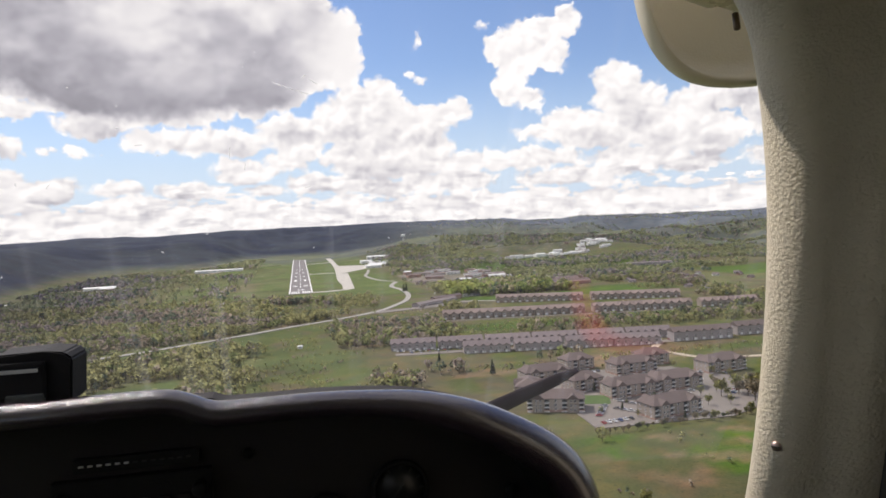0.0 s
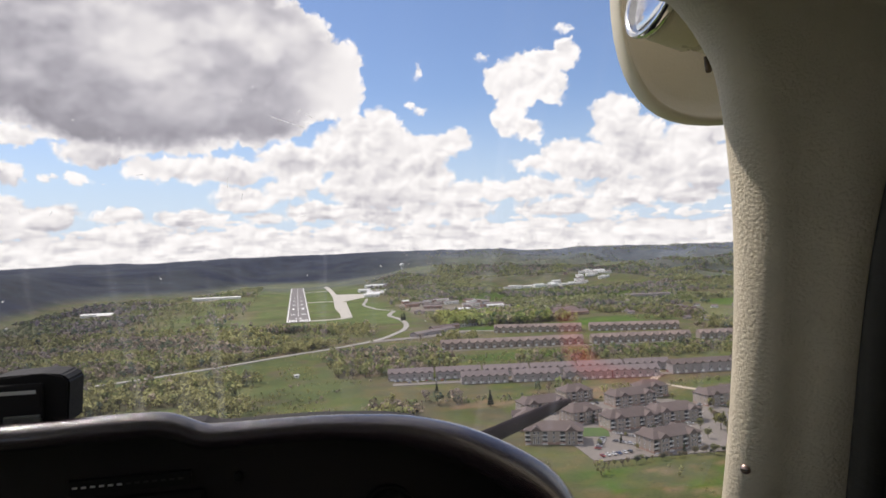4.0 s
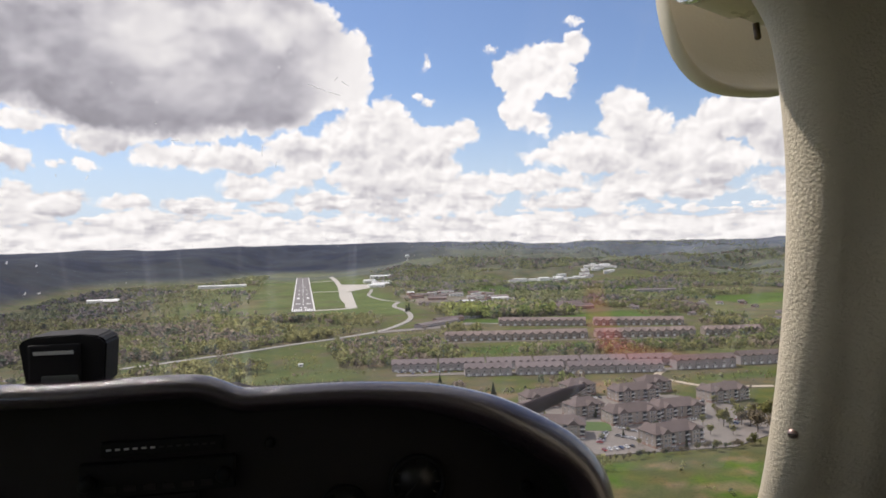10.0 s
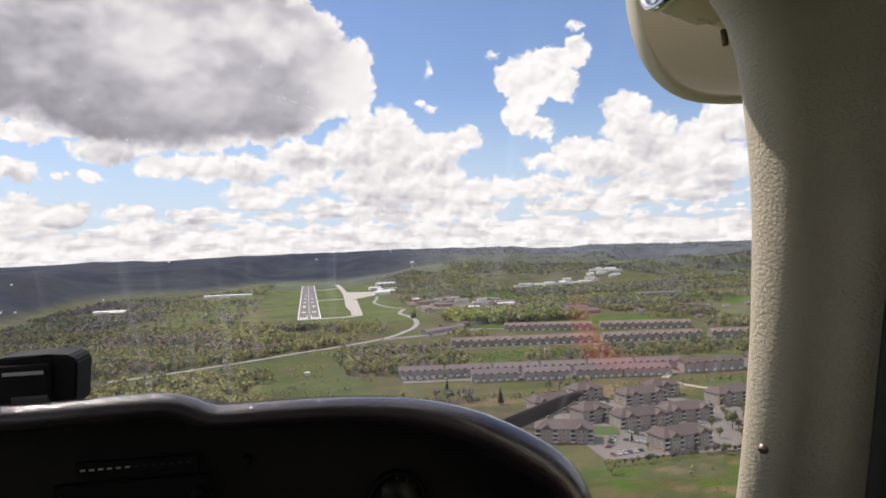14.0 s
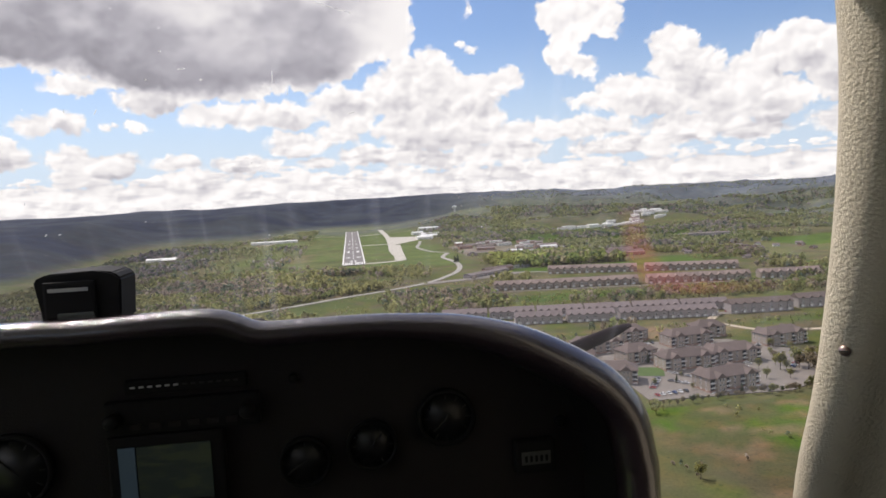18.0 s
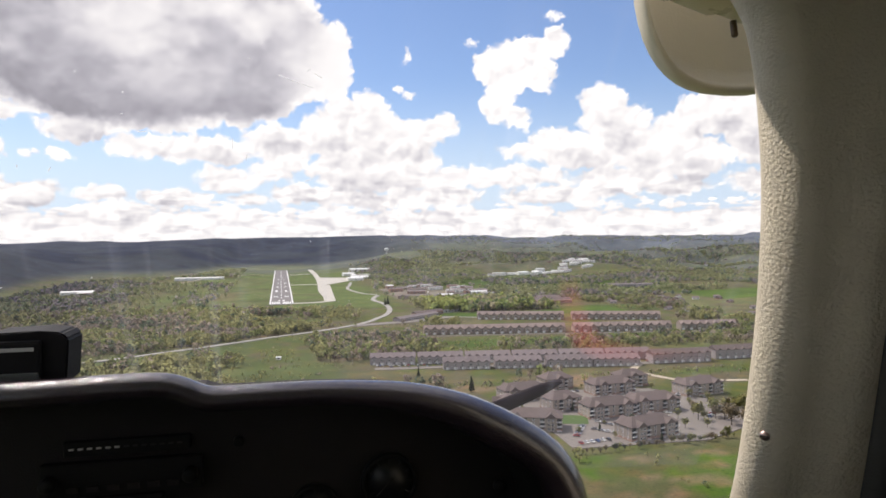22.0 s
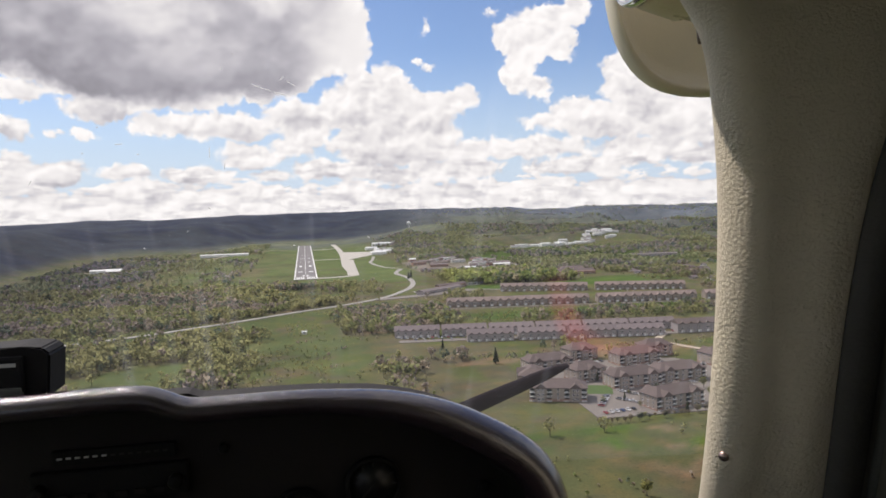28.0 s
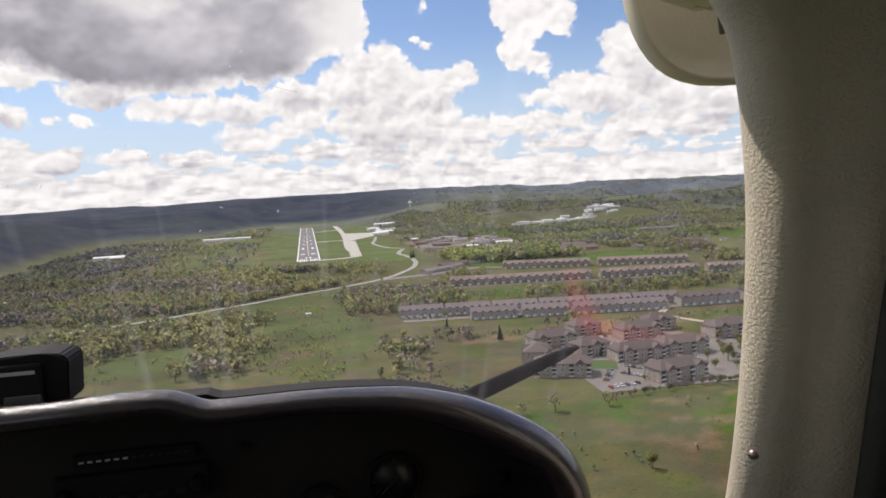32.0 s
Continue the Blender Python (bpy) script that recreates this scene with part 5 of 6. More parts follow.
def sweep(points, sections, closed=True, caps=True):
    """A skin over rings: sections[i] is a list of offsets (x, y, z) round points[i]."""
    bm = bmesh.new()
    rings = [[bm.verts.new(Vector(p) + Vector(o)) for o in s] for p, s in zip(points, sections)]
    n = len(rings[0])
    for a, b in zip(rings, rings[1:]):
        for i in range(n if closed else n - 1):
            bm.faces.new((a[i], a[(i + 1) % n], b[(i + 1) % n], b[i]))
    if caps and closed:
        bm.faces.new(rings[0][::-1])
        bm.faces.new(rings[-1])
    for f in bm.faces:
        f.smooth = True
    return bm


LIP = [(-0.80, -0.147), (-0.55, -0.144), (-0.323, -0.140), (-0.249, -0.141), (-0.173, -0.139), (-0.128, -0.140), (-0.106, -0.146), (-0.088, -0.154), (-0.069, -0.156), (0.013, -0.156),
       (0.074, -0.159), (0.127, -0.165), (0.188, -0.182), (0.250, -0.213), (0.288, -0.242), (0.311, -0.278), (0.321, -0.320), (0.325, -0.360), (0.325, -0.50)]


def make_glareshield():
    t = cabin("glareshield", "black padded vinyl glareshield with a worn shiny lip", "glareshield")
    p = catmull(LIP, 8)
    tan = np.gradient(p, axis=0)
    tan /= np.linalg.norm(tan, axis=1)[:, None]
    nrm = np.stack([tan[:, 1], -tan[:, 0]], 1)  # into the hood
    pts, secs = [], []
    for i, (c, n) in enumerate(zip(p, nrm)):
        r = 0.013 + 0.010 * float(ease(c[0], 0.02, 0.28))
        q = c + n * r
        pts.append((q[0], 0.74, q[1]))
        secs.append([(n[0] * r * math.cos(a), -1.25 * r * math.sin(a), n[1] * r * math.cos(a)) for a in np.linspace(0, 2 * math.pi, 18, endpoint=False)])
    part("padded_lip", sweep(pts, secs), MAT["lip"], t, "glossy worn padded lip")
    # the hood's inner face runs back to the panel, the deck forward to the windscreen
    verts, faces = [], []
    for c, n in zip(p, nrm):
        r = 0.013 + 0.010 * float(ease(c[0], 0.02, 0.28))
        a, b = c + n * 0.4 * r, c + n * 2.0 * r
        verts += [(a[0], 0.745, a[1]), (a[0], 1.10, a[1] - 0.10), (b[0], 0.745, b[1]), (b[0] + n[0] * 0.012, 0.825, b[1] + n[1] * 0.012)]
    for i in range(len(p) - 1):
        k = 4 * i
        faces += [(k, k + 1, k + 5, k + 4), (k + 2, k + 3, k + 7, k + 6)]
    mesh_object("deck", verts, faces, MAT["black"], t, True)


def make_panel():
    t = cabin("instrument_panel", "dark grey instrument panel in shade, with gauges and radios", "instrument panel")
    # the face fills the hood's opening
    p = catmull(LIP, 4)
    bm = bmesh.new()
    lo = [bm.verts.new((min(x, 0.296), 0.82, min(z - 0.02, -0.17))) for x, z in p]
    lo += [bm.verts.new((0.296, 0.82, -0.75)), bm.verts.new((-0.80, 0.82, -0.75))]
    bm.faces.new(lo)
    r = bmesh.ops.extrude_face_region(bm, geom=list(bm.faces))
    bmesh.ops.translate(bm, vec=(0, 0.03, 0), verts=[v for v in r["geom"] if isinstance(v, bmesh.types.BMVert)])
    part("face", bm, MAT["panel"], t)
    back = Matrix.Rotation(radians(90), 4, "X")

    def dial(x, z, r, name="gauge"):
        g = part(name, lathe([(r * 0.9, 0.0), (r * 1.12, 0.002), (r * 1.12, 0.010), (r, 0.012), (r * 0.97, 0.006)], 28, Matrix.Translation((x, 0.82, z)) @ back), MAT["black"], t)
        part("dial_face", lathe([(r * 0.97, 0), (r * 0.96, 0.0065)], 28, Matrix.Translation((x, 0.82, z)) @ back), MAT["gauge_face"], g)
        for k in range(12):
            a = k * math.pi / 6
            m = Matrix.Translation((x, 0.8128, z)) @ Matrix.Rotation(a, 4, "Y")
            part("tick", box(-0.0008, 0.0008, -0.0003, 0.0003, r * 0.72, r * 0.9, m=m), MAT["white_mark"], g)
        part("needle", box(-0.001, 0.001, -0.0004, 0.0004, -r * 0.2, r * 0.7, m=Matrix.Translation((x, 0.8122, z)) @ Matrix.Rotation(x * 37, 4, "Y")), MAT["white_mark"], g)

    for x, z in ((-0.36, -0.31), (-0.36, -0.40), (-0.45, -0.31), (-0.45, -0.40), (-0.54, -0.31), (-0.54, -0.40)):
        dial(x, z, 0.037)
    dial(0.106, -0.294, 0.030)
    dial(0.02, -0.318, 0.026)
    dial(-0.055, -0.33, 0.026)
    # moving-map display
    d = part("map_display", box(-0.262, -0.140, 0.806, 0.822, -0.366, -0.281, 0.003), MAT["black"], t, "small colour moving-map display")
    m = bpy.data.materials.new("map_screen")
    m.use_nodes = True
    g = Graph(m.node_tree)
    out, b = g.node("ShaderNodeOutputMaterial"), g.node("ShaderNodeBsdfPrincipled")
    g.t.links.new(b.outputs[0], out.inputs[0])
    place3 = g.node("ShaderNodeTexCoord").outputs["Object"]
    col = g.mix(g.step(g.noise(g.vec("MULTIPLY", place3, (0.5, 1, 1.6)), 90.0, 3.0), 0.45, 0.6), (0.030, 0.045, 0.036), (0.055, 0.075, 0.040))
    g.put(b.inputs["Base Color"], (0.02, 0.02, 0.02, 1))
    g.put(b.inputs["Emission Color"], col)
    b.inputs["Emission Strength"].default_value = 0.14
    b.inputs["Roughness"].default_value = 0.25
    part("screen", box(-0.231, -0.154, 0.8045, 0.8065, -0.354, -0.293), m, d)
    m2 = material("side_screen", (0.05, 0.07, 0.09), 0.3)
    e = m2.node_tree.nodes
    for n in e:
        if n.type == "BSDF_PRINCIPLED":
            n.inputs["Emission Color"].default_value = (0.12, 0.2, 0.26, 1)
            n.inputs["Emission Strength"].default_value = 0.07
    part("data_field", box(-0.250, -0.233, 0.8045, 0.8065, -0.354, -0.293), m2, d)
    # radios above and below it
    for z in (-0.262, -0.40, -0.44):
        r = part("radio", box(-0.262, -0.10, 0.808, 0.822, z - 0.018, z + 0.018, 0.002), MAT["black"], t)
        for x in (-0.252, -0.112):
            part("knob", lathe([(0.008, 0), (0.008, 0.012), (0.006, 0.014)], 14, Matrix.Translation((x, 0.808, z)) @ back), MAT["black"], r)
        for k in range(6):
            part("button", box(-0.236 + k * 0.02, -0.224 + k * 0.02, 0.805, 0.809, z - 0.012, z - 0.006), MAT["panel"], r)
    # row of small marks on an annunciator strip, the first six paler
    a = part("annunciator", box(-0.240, -0.112, 0.812, 0.822, -0.238, -0.222, 0.002), MAT["black"], t)
    for k in range(13):
        part("print_bar", box(-0.234 + k * 0.009, -0.229 + k * 0.009, 0.8108, 0.8122, -0.2305, -0.2285), MAT["print"] if k < 6 else MAT["white_mark"], a)
    # hour meter with a worn number window, drawn as bars
    h = part("hour_meter", box(0.183, 0.231, 0.806, 0.822, -0.367, -0.328, 0.003), MAT["black"], t)
    part("number_window", box(0.190, 0.224, 0.8045, 0.8065, -0.356, -0.341), MAT["webbing"], h)
    for k in range(5):
        part("digit_bar", box(0.1935 + k * 0.0060, 0.1965 + k * 0.0060, 0.8035, 0.8048, -0.3525, -0.3455), MAT["black"], h)
    part("plug", lathe([(0.008, 0), (0.008, 0.005), (0.005, 0.007)], 16, Matrix.Translation((0.241, 0.82, -0.312)) @ back), MAT["black"], t)
    part("plug", lathe([(0.006, 0), (0.006, 0.006), (0.004, 0.008)], 16, Matrix.Translation((-0.062, 0.82, -0.235)) @ back), MAT["black"], t)


def make_compass():
    t = cabin("compass", "black box-shaped compass housing standing on the glareshield", "compass")
    t.location.x += 0.007
    bm = bmesh.new()
    # rounded housing, wider at the top, with a sloping crown
    prof = [(-0.302, -0.150), (-0.309, -0.104), (-0.296, -0.0985), (-0.252, -0.0970), (-0.233, -0.0995), (-0.226, -0.106), (-0.229, -0.150)]
    a = [bm.verts.new((x, 0.765, z)) for x, z in prof]
    b = [bm.verts.new((x + 0.002, 0.810, z + 0.001)) for x, z in prof]
    n = len(prof)
    for i in range(n):
        bm.faces.new((a[i], a[(i + 1) % n], b[(i + 1) % n], b[i]))
    bm.faces.new(a[::-1])
    bm.faces.new(b)
    bmesh.ops.bevel(bm, geom=list(bm.edges), offset=0.002, segments=2, affect="EDGES")
    part("housing", bm, MAT["black"], t)
    part("bezel", box(-0.299, -0.250, 0.760, 0.767, -0.143, -0.106, 0.003), MAT["black"], t)
    part("card_window", box(-0.293, -0.256, 0.7585, 0.7605, -0.116, -0.1125), MAT["print"], t, "pale printed strip")
    part("foot", box(-0.286, -0.252, 0.757, 0.80, -0.150, -0.137, 0.002), MAT["webbing"], t, "grey mounting foot")


# The pillar's edge and the door seal: height, distance to the side, distance ahead.
EDGE = [(-0.62, 0.425, 0.70), (-0.42, 0.377, 0.595), (-0.28, 0.343, 0.524), (-0.20, 0.326, 0.478), (-0.12, 0.315, 0.446), (-0.04, 0.310, 0.428), (0.04, 0.309, 0.424),
        (0.12, 0.307, 0.432), (0.16, 0.299, 0.442), (0.20, 0.274, 0.455), (0.24, 0.212, 0.47), (0.28, 0.13, 0.48), (0.33, 0.02, 0.48)]
SEAL = [(-0.62, 0.505, 0.625), (-0.42, 0.446, 0.528), (-0.28, 0.406, 0.460), (-0.16, 0.377, 0.407), (-0.04, 0.366, 0.375), (0.04, 0.380, 0.370), (0.10, 0.408, 0.374), (0.16, 0.458, 0.388), (0.21, 0.51, 0.402), (0.33, 0.68, 0.42)]


def make_pillar():
    t = cabin("windscreen_pillar", "cream vinyl covered windscreen pillar, sunlit along its edge", "pillar")
    line, seal = catmull(EDGE, 5), catmull(SEAL, 6)
    pts, secs = [], []
    for z, x, y in line:
        r = 0.029
        c = x + 0.034
        xs, ys = float(np.interp(z, seal[:, 0], seal[:, 1])), float(np.interp(z, seal[:, 0], seal[:, 2]))
        xs = max(xs, c + 0.012)
        s = [(c + 0.02, y + 0.06, 0)]
        for a in np.linspace(110, 258, 16):
            s.append((c + r * math.cos(radians(a)), y + r * math.sin(radians(a)), 0))
        s += [(c + 0.35 * (xs - c), y - r + 0.35 * (ys + r - y) - 0.002, 0), (xs, ys, 0), (xs + 0.02, ys + 0.01, 0), (xs + 0.02, y + 0.06, 0)]
        pts.append((0, 0, z))
        secs.append(s)
    part("covering", sweep(pts, secs), MAT["vinyl"], t, "grained cream vinyl covering")
    # screw with a domed head
    m = Matrix.Translation((0.3272, 0.4465, -0.155)) @ Vector((-0.78, -0.62, 0.0)).to_track_quat("Z", "Y").to_matrix().to_4x4()
    sc = part("screw", lathe([(0.0034, -0.006), (0.0038, 0.0), (0.0035, 0.0022), (0.0020, 0.0034), (0.0005, 0.0037)], 16, m), MAT["steel"], t, "domed steel screw")
    part("slot", box(-0.0026, 0.0026, -0.0004, 0.0004, 0.0031, 0.0040, m=m), MAT["rubber"], sc)
    # rubber seal along the door opening
    ring = [(0.012 * math.cos(a), 0.012 * math.sin(a), 0) for a in np.linspace(0, 2 * math.pi, 12, endpoint=False)]
    d = cabin("door_seal", "black rubber door seal along the pillar", "seal")
    part("rubber_strip", sweep([(x + 0.012, y - 0.004, z) for z, x, y in seal], [ring] * len(seal)), MAT["rubber"], d)
    thin = [(0.004 * math.cos(a), 0.004 * math.sin(a), 0) for a in np.linspace(0, 2 * math.pi, 8, endpoint=False)]
    part("inner_bead", sweep([(x + 0.027, y - 0.014, z) for z, x, y in seal], [thin] * len(seal)), MAT["webbing"], d)
    # dark door lining beyond it, with a webbing strap
    f = cabin("cabin_door", "dark closed cabin door in deep shade", "door", "structure")
    verts, faces = [], []
    for z, x, y in seal:
        verts += [(x + 0.018, y, z), (x + 0.032, y - 0.03, z), (x + 0.075, y - 0.08, z), (x + 0.12, y - 0.2, z), (x + 0.12, -1.3, z)]
    for i in range(len(seal) - 1):
        for j in range(3 if -0.08 < seal[i][0] < 0.26 else 4):  # the door's window begins behind the front post
            faces.append((5 * i + j, 5 * i + j + 1, 5 * i + j + 6, 5 * i + j + 5))
    mesh_object("door_lining", verts, faces, MAT["door_trim"], f, True)
    st = cabin("strap", "grey woven webbing strap hanging by the door", "strap")
    q = [(z, x + 0.040, y - 0.05) for z, x, y in seal if z < 0.11]
    part("webbing", sweep([(x, y, z) for z, x, y in q], [[(-0.008, 0.006, 0), (-0.008, 0.001, 0), (0.0, -0.001, 0), (0.010, -0.006, 0), (0.010, -0.001, 0)]] * len(q)), MAT["webbing"], st)
    for dx, dy in ((-0.0085, 0.0035), (0.0105, -0.0035)):
        part("edge_binding", sweep([(x + dx, y + dy, z) for z, x, y in q], [[(0.0018 * math.cos(a), 0.0035 * math.sin(a), 0) for a in np.linspace(0, 2 * math.pi, 8, endpoint=False)]] * len(q)), MAT["rubber"], st, "dark stitched edge")


def make_vent():
    t = cabin("air_vent", "cream moulded cabin air vent with a chrome-capped tube", "air vent")
    bm = bmesh.new()
    n = 44

    def ring(k, y):
        out = []
        for i in range(n):
            a = 2 * math.pi * i / n
            ca, sa = math.cos(a), math.sin(a)
            out.append(bm.verts.new((0.4285 + k * 0.1015 * math.copysign(abs(ca) ** 0.75, ca), y + 0.028, 0.272 + k * 0.142 * math.copysign(abs(sa) ** 0.75, sa))))
        return out

    rings = [ring(k, y) for k, y in ((0.985, 0.618), (1.0, 0.610), (1.0, 0.603), (0.99, 0.598), (0.97, 0.595), (0.948, 0.597), (0.93, 0.603), (0.89, 0.612), (0.8, 0.617), (0.2, 0.620))]
    for a, b in zip(rings, rings[1:]):
        for i in range(n):
            bm.faces.new((a[i], a[(i + 1) % n], b[(i + 1) % n], b[i]))
    bm.faces.new(rings[-1])
    for f in bm.faces:
        f.smooth = True
    part("dish", bm, MAT["plastic"], t, "cream moulded dish with a rolled rim")
    axis = Vector((-0.92, -0.05, 0.25)).normalized()
    end = Vector((0.316, 0.535, 0.226))
    m = Matrix.Translation(end) @ axis.to_track_quat("Z", "Y").to_matrix().to_4x4()
    part("tube", lathe([(0.033, -0.13), (0.034, -0.05), (0.038, -0.045), (0.038, -0.012), (0.0375, -0.006)], 32, m), MAT["plastic"], t)
    c = part("chrome_ring", lathe([(0.0385, -0.006), (0.040, -0.002), (0.040, 0.003), (0.037, 0.005), (0.0355, 0.002)], 32, m), MAT["chrome"], t, "chrome ring")
    part("cap", lathe([(0.036, 0), (0.035, 0.0025), (0.014, 0.0035), (0.001, 0.0037)], 32, m), MAT["chrome"], c, "mirror-bright cap")
    k = Matrix.Translation((0.364, 0.533, 0.1615)) @ Matrix.Rotation(radians(170), 4, "X")
    part("screw", lathe([(0.0028, -0.010), (0.0028, 0.003), (0.0018, 0.004)], 14, k), MAT["bronze"], t, "dull bronze screw under the tube")


def make_shell():
    """Roof, walls and floor that close the cabin round and behind the camera."""
    def wall(name, verts, faces, label, mat):
        o = mesh_object(name, verts, faces, mat)
        o.location = EYE
        tagged(o, label, name.split("_")[0] if "cabin" not in name else name.split("_")[1], kind="structure")
        s = o.modifiers.new("thickness", "SOLIDIFY")
        s.thickness = 0.02
        s.offset = 0
        return o

    wall("cabin_roof", *block(-0.82, 0.84, -1.3, 0.53, 0.315, 0.36), "cream fabric cabin headliner", MAT["liner"])
    wall("cabin_floor", *block(-0.82, 0.84, -1.3, 1.03, -1.05, -1.0), "dark cabin floor", MAT["black"])
    # unseen rear wall, given a pale colour as a reflector for the cabin
    wall("cabin_rear_wall", *block(-0.82, 0.84, -1.35, -1.3, -1.05, 0.36), "dark rear bulkhead of the cabin", MAT["bulkhead"])
    # the far side has a sill, a top rail and posts round open window space
    for y0, y1, z0, z1 in ((-1.3, 0.45, -1.05, -0.10), (-1.3, 0.45, 0.28, 0.36), (-1.3, -1.15, -0.10, 0.28), (-0.36, -0.28, -0.10, 0.28)):
        wall("cabin_side_wall", *block(-0.86, -0.82, y0, y1, z0, z1), "cream side wall of the cabin", MAT["liner"])
    for y0, y1, z0, z1 in ((-1.3, 0.56, -1.05, -0.08), (-1.3, 0.56, 0.28, 0.36), (-1.3, -1.1, -0.08, 0.28), (0.15, 0.56, -0.08, 0.28)):
        wall("cabin_side_wall", *block(0.84, 0.88, y0, y1, z0, z1), "dark side wall round the door window", MAT["black"])
    wall("cabin_firewall", *block(-0.82, 0.28, 1.0, 1.03, -1.05, -0.45), "dark firewall ahead of the footwell", MAT["black"])


def make_windscreen():
    m = bpy.data.materials.new("clear_acrylic")
    m.use_nodes = True
    g = Graph(m.node_tree)
    out = g.node("ShaderNodeOutputMaterial")
    clear, shine = g.node("ShaderNodeBsdfTransparent"), g.node("ShaderNodeBsdfGlossy")
    clear.inputs[0].default_value = (0.97, 0.975, 0.97, 1)
    shine.inputs["Roughness"].default_value = 0.04
    lw = g.node("ShaderNodeFresnel")
    lw.inputs["IOR"].default_value = 1.25
    mx = g.node("ShaderNodeMixShader")
    g.put(mx.inputs[0], lw.outputs[0])
    g.t.links.new(clear.outputs[0], mx.inputs[1])
    g.t.links.new(shine.outputs[0], mx.inputs[2])
    # a thin film of dust and dried streaks that scatters daylight
    # the film also stands in for haze ahead, its streaks for faint reflections
    place3 = g.node("ShaderNodeTexCoord").outputs["Object"]
    dust, film = g.node("ShaderNodeBsdfTranslucent"), g.node("ShaderNodeMixShader")
    dust.inputs[0].default_value = (0.9, 0.92, 1.0, 1)
    smear = g.noise(g.vec("MULTIPLY", place3, (9.0, 1.0, 1.2)), 3.0, 4.0)
    streak = g.step(g.noise(g.vec("MULTIPLY", place3, (30.0, 1.0, 1.5)), 1.6, 4.0), 0.54, 0.78)
    speck = g.step(g.noise(place3, 120.0, 2.0), 0.74, 0.80)
    g.put(film.inputs[0], g.math("ADD", g.math("MULTIPLY_ADD", smear, 0.020, 0.006), g.math("ADD", g.math("MULTIPLY", streak, 0.035), g.math("MULTIPLY", speck, 0.05))))
    g.t.links.new(mx.outputs[0], film.inputs[1])
    g.t.links.new(dust.outputs[0], film.inputs[2])
    g.t.links.new(film.outputs[0], out.inputs[0])
    verts, faces = [], []
    nu, nv = 16, 8
    for j in range(nv + 1):
        v = j / nv
        for i in range(nu + 1):
            u = i / nu
            x = -0.82 + 1.52 * u
            bulge = 0.10 * (1 - (2 * u - 1) ** 2)
            verts.append((x, 0.62 + 0.50 * (1 - v) + bulge * 0.7, -0.42 + 0.76 * v))
    for j in range(nv):
        for i in range(nu):
            k = j * (nu + 1) + i
            faces.append((k, k + 1, k + nu + 2, k + nu + 1))
    t = cabin("windscreen", "curved clear acrylic windscreen with fine scratches", "windscreen", "structure")
    o = mesh_object("pane", verts, faces, m, t, True)
    o.visible_shadow = False
    # bright scratches and dried drops on the inside
    rng = random.Random(7)
    chips = bpy.data.materials.new("scratch_in_acrylic")
    chips.use_nodes = True
    g = Graph(chips.node_tree)
    out, glow = g.node("ShaderNodeOutputMaterial"), g.node("ShaderNodeBsdfTranslucent")
    glow.inputs[0].default_value = (0.95, 0.95, 0.95, 1)
    g.t.links.new(glow.outputs[0], out.inputs[0])
    spots = [(-0.002, 0.166, -20, 0.022), (0.018, 0.160, -16, 0.014), (0.03, 0.170, -30, 0.010), (0.02, 0.175, 40, 0.006), (-0.065, 0.10, 88, 0.012), (-0.05, 0.085, 80, 0.008), (-0.16, 0.11, 5, 0.008), (-0.26, 0.07, 60, 0.006), (0.02, 0.06, 15, 0.008)]
    spots += [(rng.uniform(-0.45, 0.2), rng.uniform(-0.1, 0.2), rng.uniform(0, 180), rng.uniform(0.001, 0.004)) for _ in range(26)]
    for x, z, a, w in spots:
        u, v = (x + 0.82) / 1.52, (z + 0.42) / 0.76
        y = 0.62 + 0.50 * (1 - v) + 0.07 * (1 - (2 * u - 1) ** 2) - 0.003
        part("scratch", box(-w / 2, w / 2, -0.0002, 0.0002, -0.0004, 0.0004, m=Matrix.Translation((x, y, z)) @ Matrix.Rotation(radians(-a), 4, "Y")), chips, t)

    # a curved red reflection, painted as a tinted film on the pane
    m = bpy.data.materials.new("painted_red_reflection")
    m.use_nodes = True
    g = Graph(m.node_tree)
    out, clear, red, mx = g.node("ShaderNodeOutputMaterial"), g.node("ShaderNodeBsdfTransparent"), g.node("ShaderNodeBsdfTranslucent"), g.node("ShaderNodeMixShader")
    red.inputs[0].default_value = (0.85, 0.13, 0.10, 1)
    at = g.node("ShaderNodeAttribute")
    at.attribute_name = "film"
    place3 = g.node("ShaderNodeTexCoord").outputs["Object"]
    g.put(mx.inputs[0], g.math("MULTIPLY", at.outputs["Fac"], g.math("MULTIPLY_ADD", g.noise(place3, 40.0, 3.0), 0.14, 0.05)))
    g.t.links.new(clear.outputs[0], mx.inputs[1])
    g.t.links.new(red.outputs[0], mx.inputs[2])
    g.t.links.new(mx.outputs[0], out.inputs[0])
    line = catmull([(0.378, -0.070), (0.398, -0.115), (0.416, -0.148), (0.450, -0.178), (0.507, -0.192), (0.570, -0.196), (0.640, -0.196)], 5)
    tan = np.gradient(line, axis=0)
    tan /= np.linalg.norm(tan, axis=1)[:, None]
    verts, faces, dense = [], [], []
    for i, (c, d) in enumerate(zip(line, tan)):
        k = i / (len(line) - 1)
        for j in range(7):
            s = j / 3 - 1
            wide = 0.020 * (0.5 + math.sin(math.pi * min(1, 0.15 + k)) * 0.6)
            x, z = c[0] + d[1] * s * wide, c[1] - d[0] * s * wide
            u, v = (x + 0.82) / 1.52, (z + 0.42) / 0.76
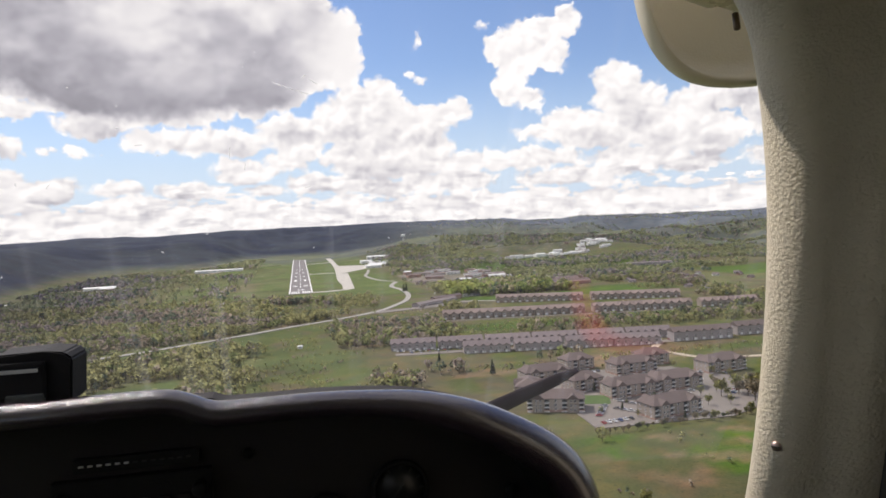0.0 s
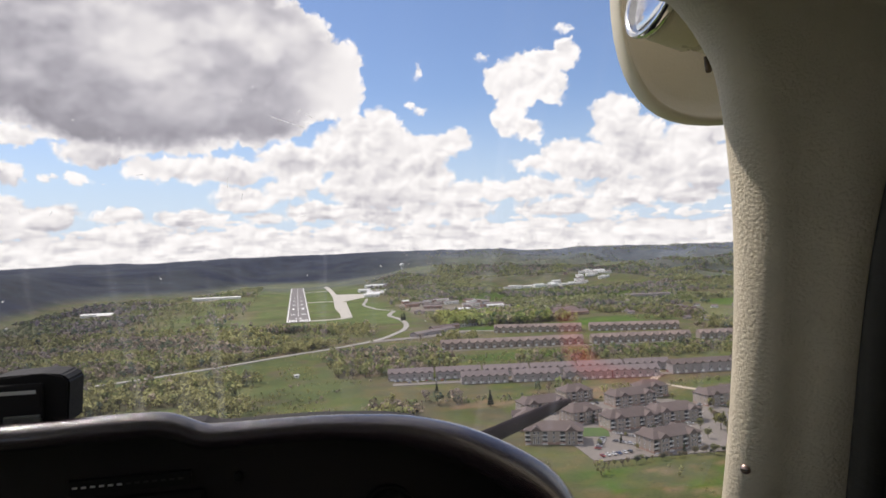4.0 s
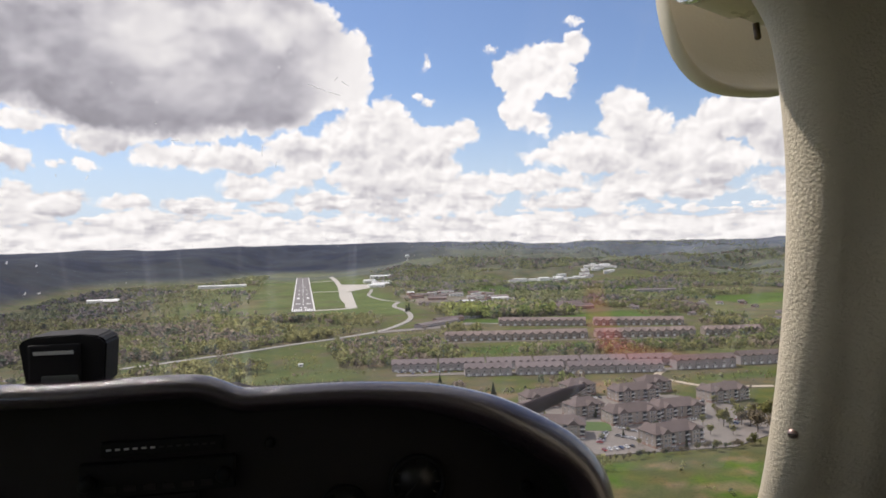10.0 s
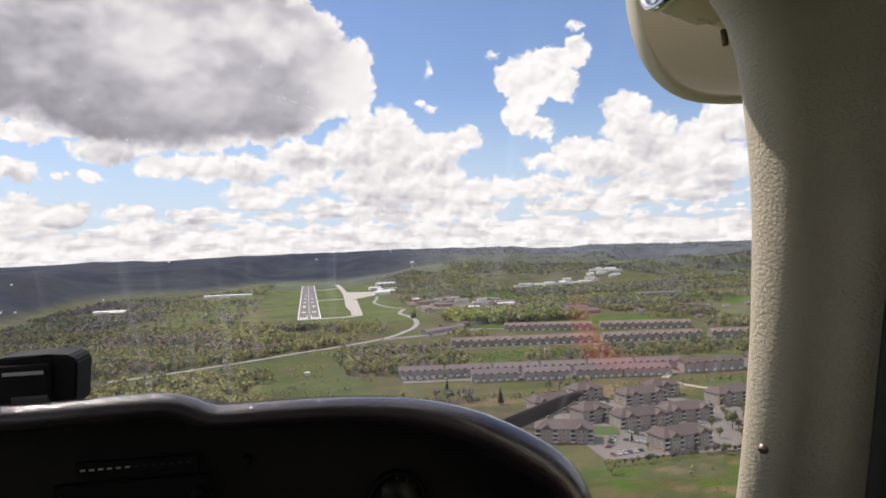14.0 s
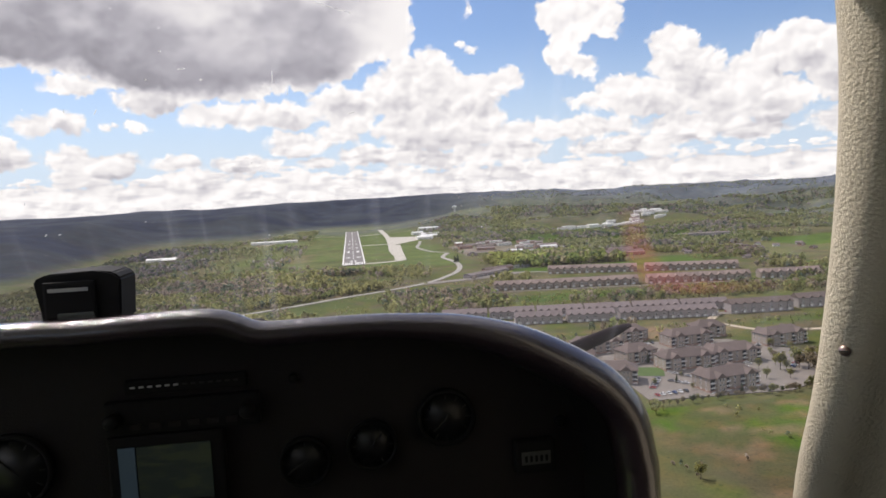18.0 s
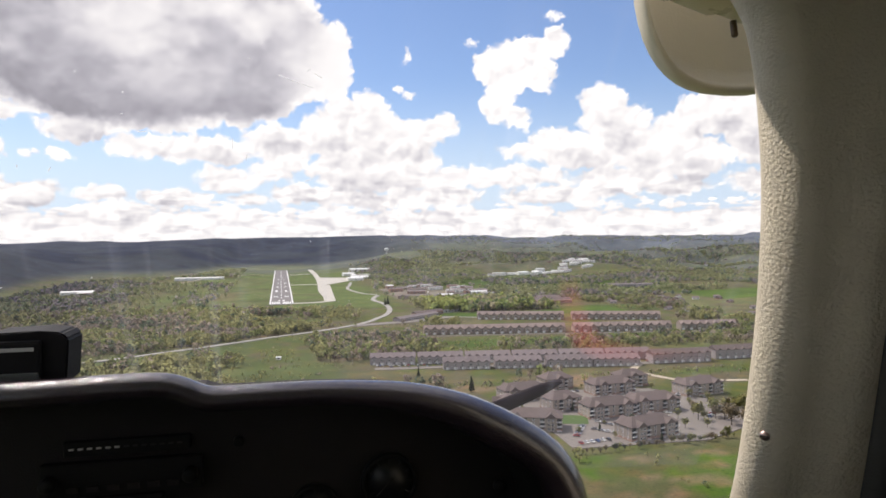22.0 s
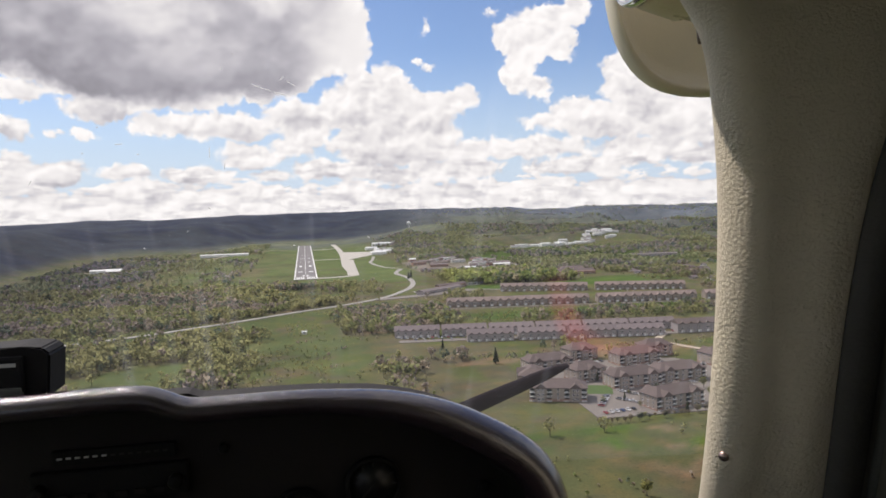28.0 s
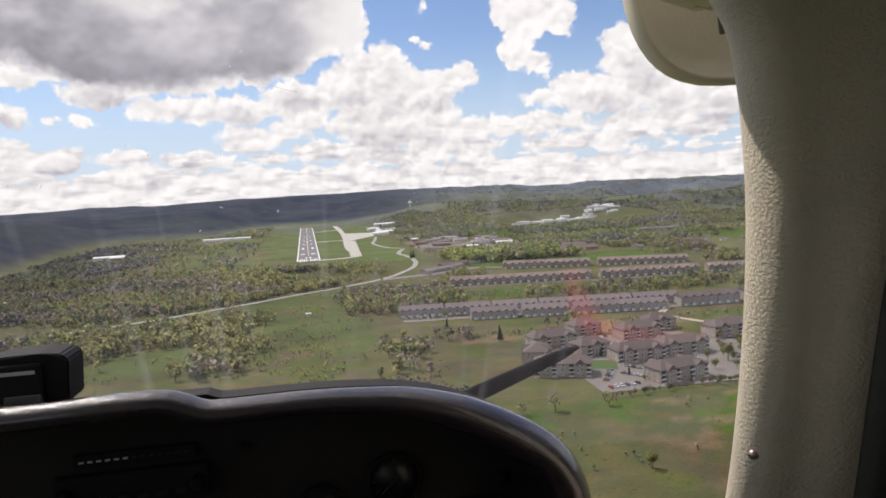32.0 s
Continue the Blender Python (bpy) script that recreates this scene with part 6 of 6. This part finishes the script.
            verts.append((x, 0.62 + 0.50 * (1 - v) + 0.07 * (1 - (2 * u - 1) ** 2) - 0.006, z))
            dense.append((1 - s * s) * math.sin(math.pi * (0.04 + 0.92 * k)) * (1.3 - 0.9 * k))
    for i in range(len(line) - 1):
        for j in range(6):
            faces.append((7 * i + j, 7 * i + j + 1, 7 * i + j + 8, 7 * i + j + 7))
    o = mesh_object("reddish_streak", verts, faces, m, t, True)
    o.visible_shadow = False
    col = o.data.color_attributes.new("film", "FLOAT_COLOR", "POINT")
    for e, v in zip(col.data, dense):
        e.color = (v, v, v, 1)


def make_propeller():
    t = cabin("propeller", "dark two-blade propeller standing still ahead of the windscreen", "propeller")
    hub = Vector((-0.105, 1.9, -0.73))
    part("spinner", lathe([(0.15, -0.12), (0.15, 0.0), (0.12, 0.14), (0.06, 0.24), (0.005, 0.28)], 28, Matrix.Translation(hub) @ Matrix.Rotation(radians(-90), 4, "X")), MAT["siding_white"], t)
    for lean in (71, 251):
        pts, secs = [], []
        for k in [*np.linspace(0, 0.92, 13), 0.95, 0.975, 0.99, 1.0]:
            r = 0.10 + 0.82 * k
            w = (0.034 + 0.020 * math.sin(min(1, k * 1.8) * math.pi / 2) - 0.038 * max(0, k - 0.35) / 0.65) * math.sqrt(max(0.04, min(1, (1 - k) / 0.07)))
            tw = radians(58 - 38 * k)
            s = [(w * ca * math.cos(tw) - 0.010 * sa * math.sin(tw), w * ca * math.sin(tw) + 0.010 * sa * math.cos(tw), 0) for ca, sa in ((math.cos(a), math.sin(a)) for a in np.linspace(0, 2 * math.pi, 10, endpoint=False))]
            pts.append((0, 0, r))
            secs.append(s)
        bm = sweep(pts, secs)
        bmesh.ops.transform(bm, matrix=Matrix.Translation(hub) @ Matrix.Rotation(radians(lean), 4, "Y"), verts=bm.verts)
        part("blade", bm, MAT["prop"], t)


make_glareshield()
make_panel()
make_compass()
make_pillar()
make_vent()
make_shell()
make_windscreen()
make_propeller()


def make_cowling():
    """The nose between the firewall and the spinner, below the line of sight."""
    t = cabin("engine_cowling", "white painted engine cowling behind the propeller", "cowling")
    pts, secs = [], []
    for y, w, top, low in ((1.035, 0.40, -0.47, -1.00), (1.20, 0.39, -0.48, -1.02), (1.45, 0.35, -0.51, -1.01), (1.65, 0.29, -0.55, -0.97), (1.76, 0.20, -0.60, -0.89), (1.775, 0.16, -0.61, -0.87)):
        zc, hz = (top + low) / 2, (top - low) / 2
        pts.append((-0.105, y, zc))
        secs.append([(w * math.copysign(abs(math.cos(a)) ** 0.6, math.cos(a)), 0, hz * math.copysign(abs(math.sin(a)) ** 0.6, math.sin(a))) for a in np.linspace(0, 2 * math.pi, 28, endpoint=False)])
    part("shell", sweep(pts, secs), MAT["siding_white"], t)
    for x in (-0.285, 0.075):
        part("air_intake", lathe([(0.055, 0.0), (0.06, 0.012), (0.045, 0.014), (0.04, -0.02)], 20, Matrix.Translation((x, 1.745, -0.70)) @ Matrix.Rotation(radians(-90), 4, "X")), MAT["black"], t)


make_cowling()
